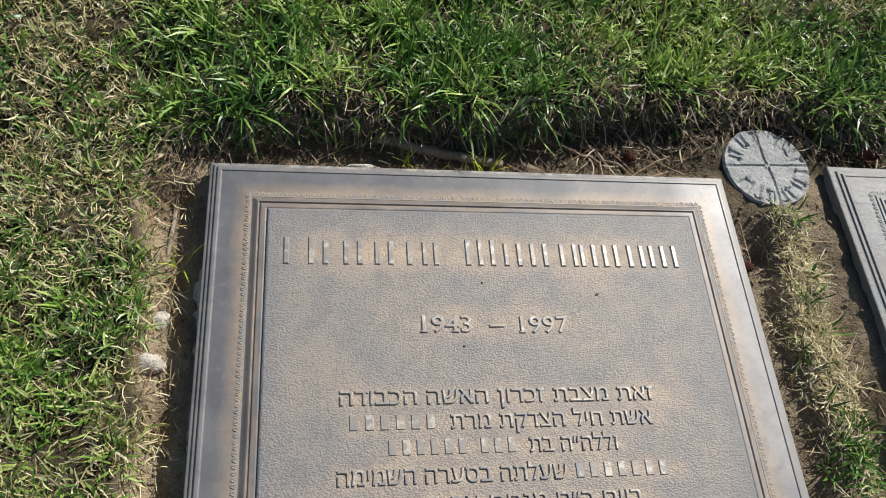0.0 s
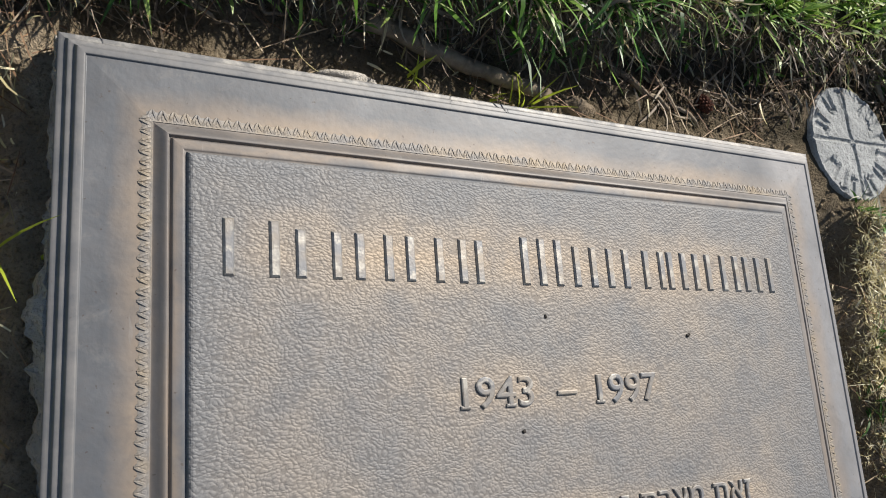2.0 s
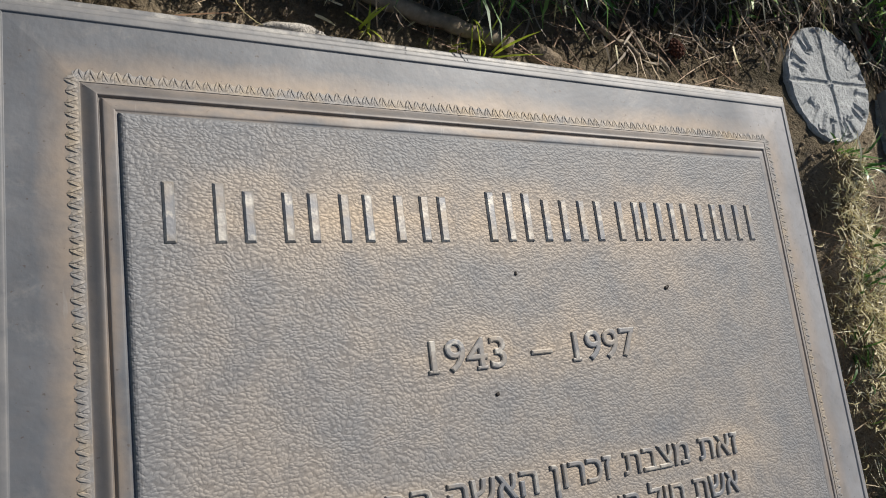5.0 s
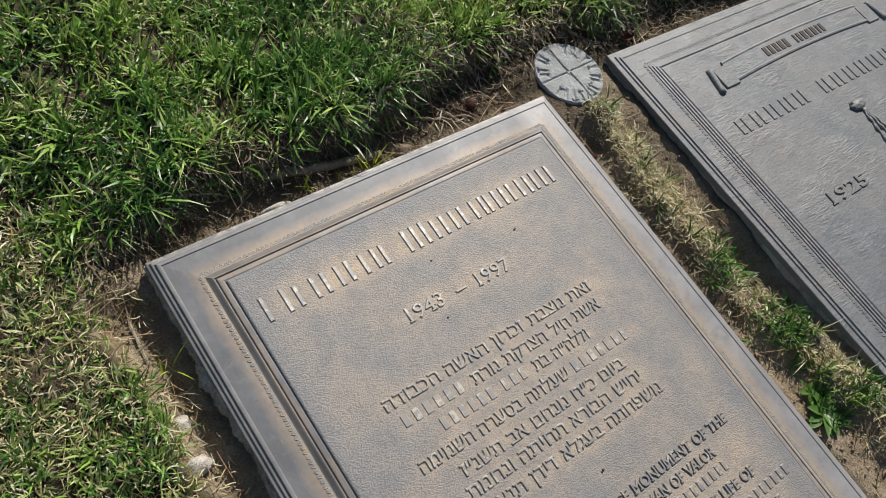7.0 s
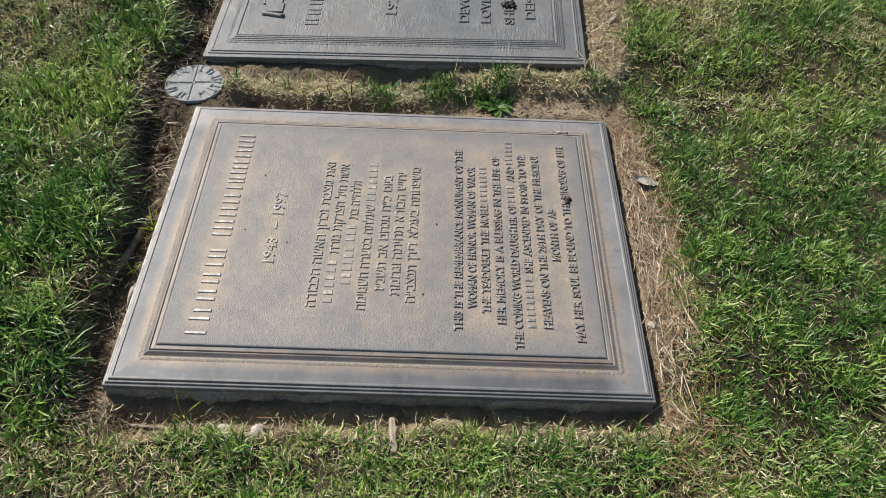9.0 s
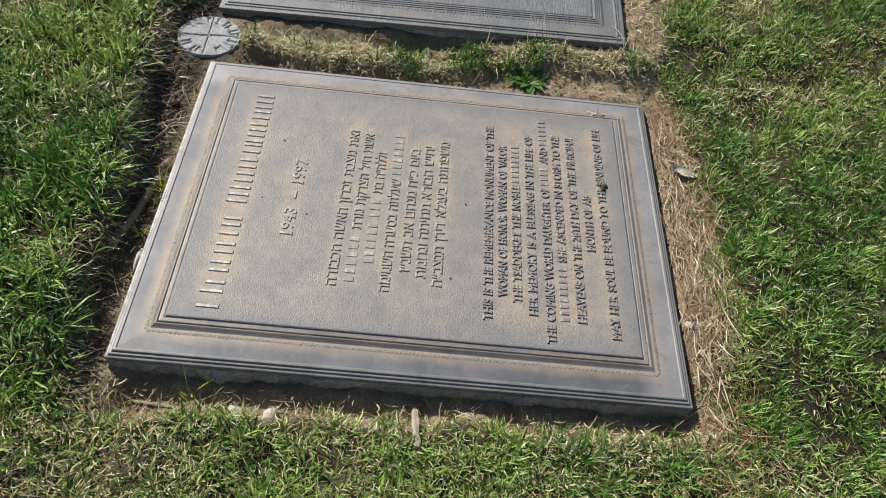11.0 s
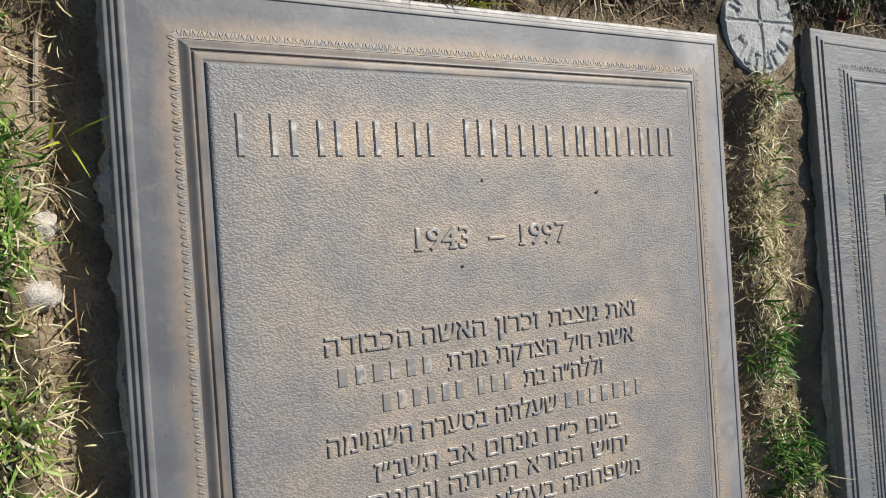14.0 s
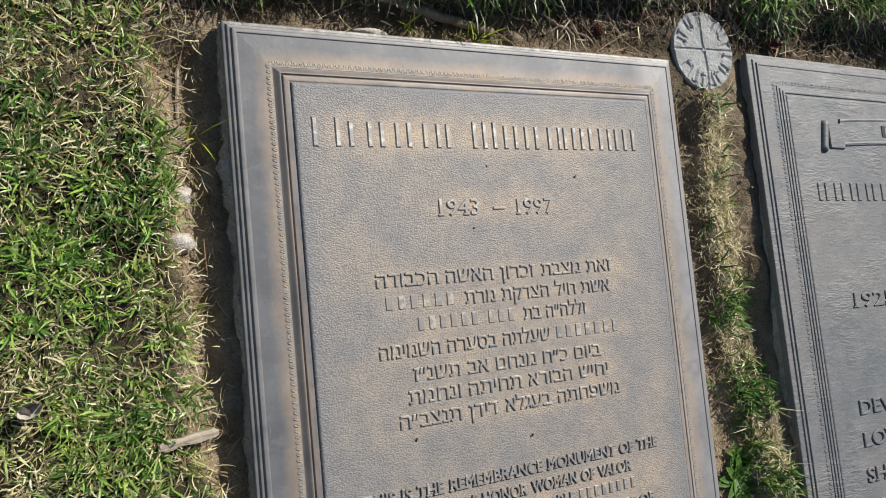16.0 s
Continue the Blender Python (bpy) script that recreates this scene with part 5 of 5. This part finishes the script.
def green_grass():
    """Tufts of one tone each: deep green, fresh green and yellow-green ones in drifts."""
    x, y = scatter(9500, *AREA, lambda a, b: turf_mask(a, b) * (1 - 0.25 * step(0.47, 0.52, b)))
    wet = RNG.uniform(0, 1, len(x)) > dryness(x, y) * 0.80
    x, y = x[wet], y[wet]
    shade = vnoise(x, y, 8, 51) + 0.55 * vnoise(x, y, 26, 52, 2) + RNG.normal(0, 0.30, len(x))
    shade = shade + 0.3 * step(-0.44, -0.54, y) * step(0.25, 0.0, x) + 0.08 * step(0.40, 0.5, y) * step(0.15, -0.1, x) - 0.10 * step(0.5, 0.7, y) - 0.12 * step(-0.50, -0.62, y) * step(0.30, 0.50, x)
    girth = RNG.uniform(0.65, 1.40, len(x)) * (1 + 0.15 * np.clip(shade, -1, 1))
    bx, by, az, who = clumps(x, y, 9, 19, 0.011)
    shade, size = shade[who], girth[who]
    az, hang = lean_over(bx, by, az, 0.42)
    n = len(bx)
    bank = step(0.40, 0.5, by)
    thin = RNG.uniform(0, 1, n) > 0.30 * bank
    bx, by, az, shade, size, hang, bank = (v[thin] for v in (bx, by, az, shade, size, hang, bank))
    n = len(bx)
    ln = tallness(bx, by) * RNG.uniform(0.45, 1.40, n) * size * np.where(hang, 1.15, 1.0)
    wd = (0.0017 + 0.0009 * bank + 0.0001 * step(-0.30, -0.38, bx)) * RNG.uniform(0.50, 1.45, n)
    tilt, bend = np.abs(RNG.normal(0.68, 0.42, n)) + hang * 0.35, RNG.uniform(-0.2, 1.5, n) + hang * 0.2
    for m, mat, label in ((np.abs(shade + 0.08) < 0.32, M_GREEN, "short green mown lawn grass blades in tufts"), (shade >= 0.24, M_DARKGREEN, "deeper green coarse grass blades in tufts"),
                          (shade <= -0.40, M_FRESH, "bright yellow-green lawn grass blades in tufts")):
        strands("lawn_grass", bx[m], by[m], ground_z(bx[m], by[m]) - 0.003, ln[m], wd[m], az[m], tilt[m], bend[m], mat, label, "grass", levels=4)


def straw_grass():
    x, y = scatter(11500, *AREA, lambda a, b: turf_mask(a, b) * (0.15 + 0.23 * step(-0.32, -0.36, a) + 0.68 * step(0.28, 0.75, dryness(a, b))))
    bx, by, az, who = clumps(x, y, 4, 11, 0.014)
    n = len(bx)
    ln = tallness(bx, by) * RNG.uniform(0.35, 1.05, n)
    strands("dry_grass", bx, by, ground_z(bx, by) + RNG.uniform(-0.003, 0.005, n), ln, 0.0014 * RNG.uniform(0.5, 1.5, n), az, RNG.uniform(0.3, 1.6, n), RNG.uniform(-0.4, 1.6, n), M_STRAW,
            "dry straw-coloured grass thatch among the green", "grass", levels=4, roll=1.2, curl=0.9)


def far_turf():
    """Coarser tufts on the lawn round about, thinning out with distance."""
    def mask(a, b):
        r = np.hypot(a - 0.5, b + 0.05)
        return step(1.05, 1.30, r) * step(4.2, 1.4, r)

    x, y = scatter(900, -3.7, 4.7, -4.2, 4.2, mask)
    bx, by, az, who = clumps(x, y, 3, 6, 0.03)
    n = len(bx)
    strands("lawn_grass", bx, by, ground_z(bx, by) - 0.003, 0.034 * RNG.uniform(0.6, 1.4, n), 0.0055 * RNG.uniform(0.6, 1.4, n), az, np.abs(RNG.normal(0.6, 0.3, n)), RNG.uniform(0.2, 1.6, n),
            M_DARKGREEN, "coarse green lawn grass farther off", "grass", levels=4)


def pale_turf():
    """Short pale yellow-green blades that fill the worn lawn beside the first plaque."""
    side = lambda a, b: turf_mask(a, b) * step(-0.325, -0.36, a) * step(0.50, 0.40, b) + 0.10 * turf_mask(a, b) * step(0.45, 0.40, b)
    x, y = scatter(1500, *AREA, lambda a, b: np.clip(side(a, b), 0, 1))
    bx, by, az, who = clumps(x, y, 4, 9, 0.011)
    n = len(bx)
    strands("lawn_grass", bx, by, ground_z(bx, by) - 0.002, 0.85 * tallness(bx, by) * RNG.uniform(0.5, 1.5, n), 0.0023 * RNG.uniform(0.6, 1.4, n), az, np.abs(RNG.normal(0.7, 0.35, n)), RNG.uniform(0.1, 1.6, n),
            M_PALEGREEN, "short pale yellow-green worn lawn grass", "grass", levels=4)


def strip_grass():
    mask = lambda a, b: np.where(covered(a, b, 0.006), 0, np.maximum(strip(a, b), 0))
    x, y = scatter(15000, 0.30, 0.47, -0.46, 0.40, mask)
    tufts = sum(np.exp(-((y - c) / w) ** 2) for c, w in ((0.045, 0.026), (-0.075, 0.036), (-0.165, 0.046)))
    green = RNG.uniform(0, 1, len(x)) < 0.05 + 0.85 * tufts * step(-0.35, 0.05, vnoise(x, y, 24, 61)) + 0.30 * step(-0.33, -0.40, y)
    bx, by, az, who = clumps(x[green], y[green], 5, 12, 0.007)
    n = len(bx)
    strands("strip_grass", bx, by, ground_z(bx, by) - 0.003, 0.026 * RNG.uniform(0.5, 1.4, n), 0.0024 * RNG.uniform(0.6, 1.3, n), az, np.abs(RNG.normal(0.5, 0.3, n)), RNG.uniform(0.1, 1.3, n),
            M_DARKGREEN, "green grass tufts on the ridge between the plaques", "grass")
    bx, by, az, who = clumps(x[~green], y[~green], 9, 20, 0.009)
    n = len(bx)
    strands("strip_straw", bx, by, ground_z(bx, by) + RNG.uniform(-0.001, 0.003, n), 0.0105 * RNG.uniform(0.4, 1.5, n) * np.where(RNG.uniform(0, 1, n) < 0.08, 2.6, 1.0), 0.0012 * RNG.uniform(0.5, 1.5, n), az, RNG.uniform(0.7, 1.75, n), RNG.uniform(-0.3, 0.8, n),
            M_PALE, "clipped yellowed grass stubble between the plaques", "grass", roll=1.0, curl=0.9)


def litter_mask(x, y):
    turf, _ = lawn(x, y)
    foot = 1.6 * step(-0.39, -0.41, y) * step(-0.52, -0.47, y) * step(0.36, 0.28, x) * 1.0
    corner = np.exp(-(((x + 0.335) / 0.03) ** 2 + ((y - 0.40) / 0.035) ** 2)) + 0.6 * np.exp(-(((x - 0.27) / 0.05) ** 2 + ((y - 0.42) / 0.015) ** 2))
    bank = 0.08 * step(0.395, 0.41, y) * (1 - step(0.47, 0.50, y))
    rest = 0.10 * (1 - turf) + 0.06 * step(-0.30, -0.31, x) * step(0.36, 0.30, y) * (1 - turf)
    return np.where(covered(x, y, 0.004), 0, np.clip(foot + corner + bank + rest, 0, 1))


def heap(x, y):
    """Where the swept-up litter lies thick below the first plaque."""
    ends = step(-0.34, -0.24, x) * step(0.34, 0.24, x)
    low = -0.452 - 0.024 * np.exp(-((x + 0.05) / 0.15) ** 2) + 0.012 * vnoise(x, y, 14, 91)
    return np.where(covered(x, y, 0.008), 0, ends * step(-0.404, -0.418, y) * step(low - 0.022, low + 0.004, y))


def matted_litter():
    """Pale dead grass and needles in a mat below the plaque."""
    x, y = scatter(52000, -0.36, 0.36, -0.53, -0.40, heap)
    n = len(x)
    along = RNG.uniform(0, 1, n) < 0.45
    az = np.where(along, np.pi * RNG.integers(0, 2, n) + RNG.normal(0, 0.35, n), RNG.uniform(0, 2 * np.pi, n))
    ln = np.where(along, RNG.uniform(0.025, 0.075, n), RNG.uniform(0.006, 0.026, n))
    off = ~covered(x + ln * np.cos(az), y + ln * np.sin(az), 0.003)
    x, y, az, ln = x[off], y[off], az[off], ln[off]
    n = len(x)
    strands("litter", x, y, ground_z(x, y) + RNG.uniform(0.0, 0.011, n) * heap(x, y), ln, RNG.uniform(0.0007, 0.0017, n), az, np.pi / 2 + RNG.normal(0, 0.16, n), RNG.normal(0, 0.25, n), M_LITTER,
            "matted pale brown dead grass and needles", "litter", levels=4, roll=0.8, curl=0.35)


def needles():
    x, y = scatter(16000, -0.42, 1.45, -0.58, 0.52, litter_mask)
    n = len(x)
    az = RNG.uniform(0, 2 * np.pi, n)
    ln = RNG.uniform(0.02, 0.075, n)
    # keep the needles off the plaques
    ex, ey = x + ln * np.cos(az), y + ln * np.sin(az)
    off = ~covered(ex, ey, 0.002) & ~covered((x + ex) / 2, (y + ey) / 2, 0.002)
    x, y, az, ln, ex, ey = x[off], y[off], az[off], ln[off], ex[off], ey[off]
    n = len(x)
    rise = np.arctan2(ground_z(ex, ey) - ground_z(x, y), ln)
    strands("pine_needles", x, y, ground_z(x, y) + RNG.uniform(0.001, 0.007, n), ln, RNG.uniform(0.0006, 0.0012, n), az, np.pi / 2 - rise - RNG.uniform(0, 0.08, n), RNG.normal(0, 0.12, n), M_NEEDLE,
            "fallen brown pine needles on bare soil", "pine needles", roll=0.2, curl=0.15)


def thatch():
    """Short dead roots and straw that lie on the bank and the worn turf."""
    def mask(a, b):
        turf, _ = lawn(a, b)
        bank = step(0.42, 0.45, b) * (1 - step(0.51, 0.55, b))
        edge = np.clip(4 * turf * (1 - turf), 0, 1)
        return np.where(covered(a, b, 0.012), 0, np.clip((0.35 + 0.45 * step(0.05, 0.25, a)) * bank * (1 - step(0.85, 1.0, turf)) + 0.8 * edge + (0.08 + 0.24 * step(-0.32, -0.35, a) * step(0.46, 0.40, b)) * turf + 0.75 * step(0.34, 0.42, a) * step(-0.37, -0.40, b) * (1 - turf) + 0.45 * step(-0.315, -0.33, a) * (1 - turf), 0, 1))

    x, y = scatter(34000, -0.75, 1.7, -0.75, 0.75, mask)
    lip = lambda a, b: np.where(covered(a, b, 0.012), 0, step(0.05, 0.4, lawn(a, b)[0]) * (1 - step(0.5, 1.0, lawn(a, b - 0.012)[0])))
    first = len(x)
    rx, ry = scatter(80000, -0.46, 1.30, 0.42, 0.54, lip)
    x, y = np.concatenate([x, rx]), np.concatenate([y, ry])
    n = len(x)
    az = RNG.uniform(0, 2 * np.pi, n)
    bank = (y > 0.42) & (y < 0.53)
    az = np.where(bank & (RNG.uniform(0, 1, n) < 0.6), -np.pi / 2 + RNG.normal(0, 0.6, n), az)
    pale = ~bank | (RNG.uniform(0, 1, n) < 0.15)
    z, ln, wd = ground_z(x, y) + RNG.uniform(0, 0.006, n), RNG.uniform(0.008, 0.030, n) * np.where(bank, 1.4, 1.0), RNG.uniform(0.0006, 0.0017, n) * np.where(bank, 1.2, 1.0)
    tilt, bend = RNG.uniform(1.0, 1.9, n), RNG.normal(0, 0.5, n)
    tilt[first:] = RNG.uniform(1.2, 2.6, n - first)
    az[first:] = -np.pi / 2 + RNG.normal(0, 0.7, n - first)
    for m, mat, label in ((pale, M_STRAW, "matted pale dead grass on the earth"), (~pale, M_DEAD, "brown dead roots hanging on the bank")):
        strands("thatch", x[m], y[m], z[m], ln[m], wd[m], az[m], tilt[m], bend[m], mat, label, "thatch", roll=1.2, curl=0.9)


def crumbs():
    """Small clods on the bare earth."""
    def mask(a, b):
        turf, _ = lawn(a, b)
        return np.where(covered(a, b, 0.006), 0, (1 - turf) ** 2)

    x, y = scatter(11000, -0.42, 1.40, -0.56, 0.50, mask)
    base = np.array([(1, 0, 0), (-1, 0, 0), (0, 1, 0), (0, -1, 0), (0, 0, 1), (0, 0, -1)], float)
    tri = np.array([(0, 2, 4), (2, 1, 4), (1, 3, 4), (3, 0, 4), (2, 0, 5), (1, 2, 5), (3, 1, 5), (0, 3, 5)])
    n = len(x)
    s = 0.0008 + 0.0030 * RNG.uniform(0, 1, (n, 1, 1)) ** 3
    v = base[None] * s * RNG.uniform(0.6, 1.3, (n, 6, 1)) + RNG.normal(0, 0.15, (n, 6, 3)) * s + np.stack([x, y, ground_z(x, y) + 0.0006], 1)[:, None]
    f = (tri[None] + (np.arange(n) * 6)[:, None, None]).reshape(-1, 3)
    mesh = bpy.data.meshes.new("soil_crumbs")
    mesh.vertices.add(n * 6)
    mesh.vertices.foreach_set("co", v.ravel())
    mesh.loops.add(f.size)
    mesh.loops.foreach_set("vertex_index", f.ravel().astype(np.int32))
    mesh.polygons.add(len(f))
    mesh.polygons.foreach_set("loop_start", np.arange(0, f.size, 3, dtype=np.int32))
    mesh.update(calc_edges=True)
    tagged(link("soil_crumbs", mesh, M_SOIL), "small crumbs of brown clay on the ground", "soil", kind="stuff")


def tuft(x, y, count, length, seed, material, label):
    rng = np.random.default_rng(seed)
    n = count
    az = rng.uniform(0, 2 * np.pi, n)
    px, py = x + 0.006 * rng.normal(0, 1, n), y + 0.004 * rng.normal(0, 1, n)
    ob = strands("grass_tuft", px, py, ground_z(px, py) - 0.002, length * rng.uniform(0.5, 1.1, n), 0.0022 * rng.uniform(0.7, 1.2, n), az, rng.uniform(0.05, 0.7, n), rng.uniform(0.1, 0.9, n), material, label, "grass")
    del ob["kind"]
    return ob


tuft(0.018, 0.414, 13, 0.048, 1, M_YELLOW, "bright yellow-green sprout of grass in the earth")
tuft(-0.082, 0.420, 6, 0.036, 2, M_YELLOW, "bright yellow-green sprout of grass in the earth")
tuft(-0.330, 0.285, 5, 0.050, 3, M_YELLOW, "thin yellow-green grass sprout beside the footing")
tuft(-0.015, 0.421, 3, 0.020, 4, M_YELLOW, "bright yellow-green sprout of grass in the earth")
for k, (x, y, count, size) in enumerate(((0.372, -0.172, 46, 0.036), (0.388, -0.146, 40, 0.034), (0.366, -0.208, 30, 0.030), (0.394, -0.196, 34, 0.032), (0.380, -0.120, 28, 0.030))):
    tuft(x, y, count, size, 20 + k, M_GREEN if k % 2 else M_DARKGREEN, "green grass tuft beside the rosette weed")
green_grass()
straw_grass()
pale_turf()
far_turf()
strip_grass()
needles()
matted_litter()
thatch()
crumbs()
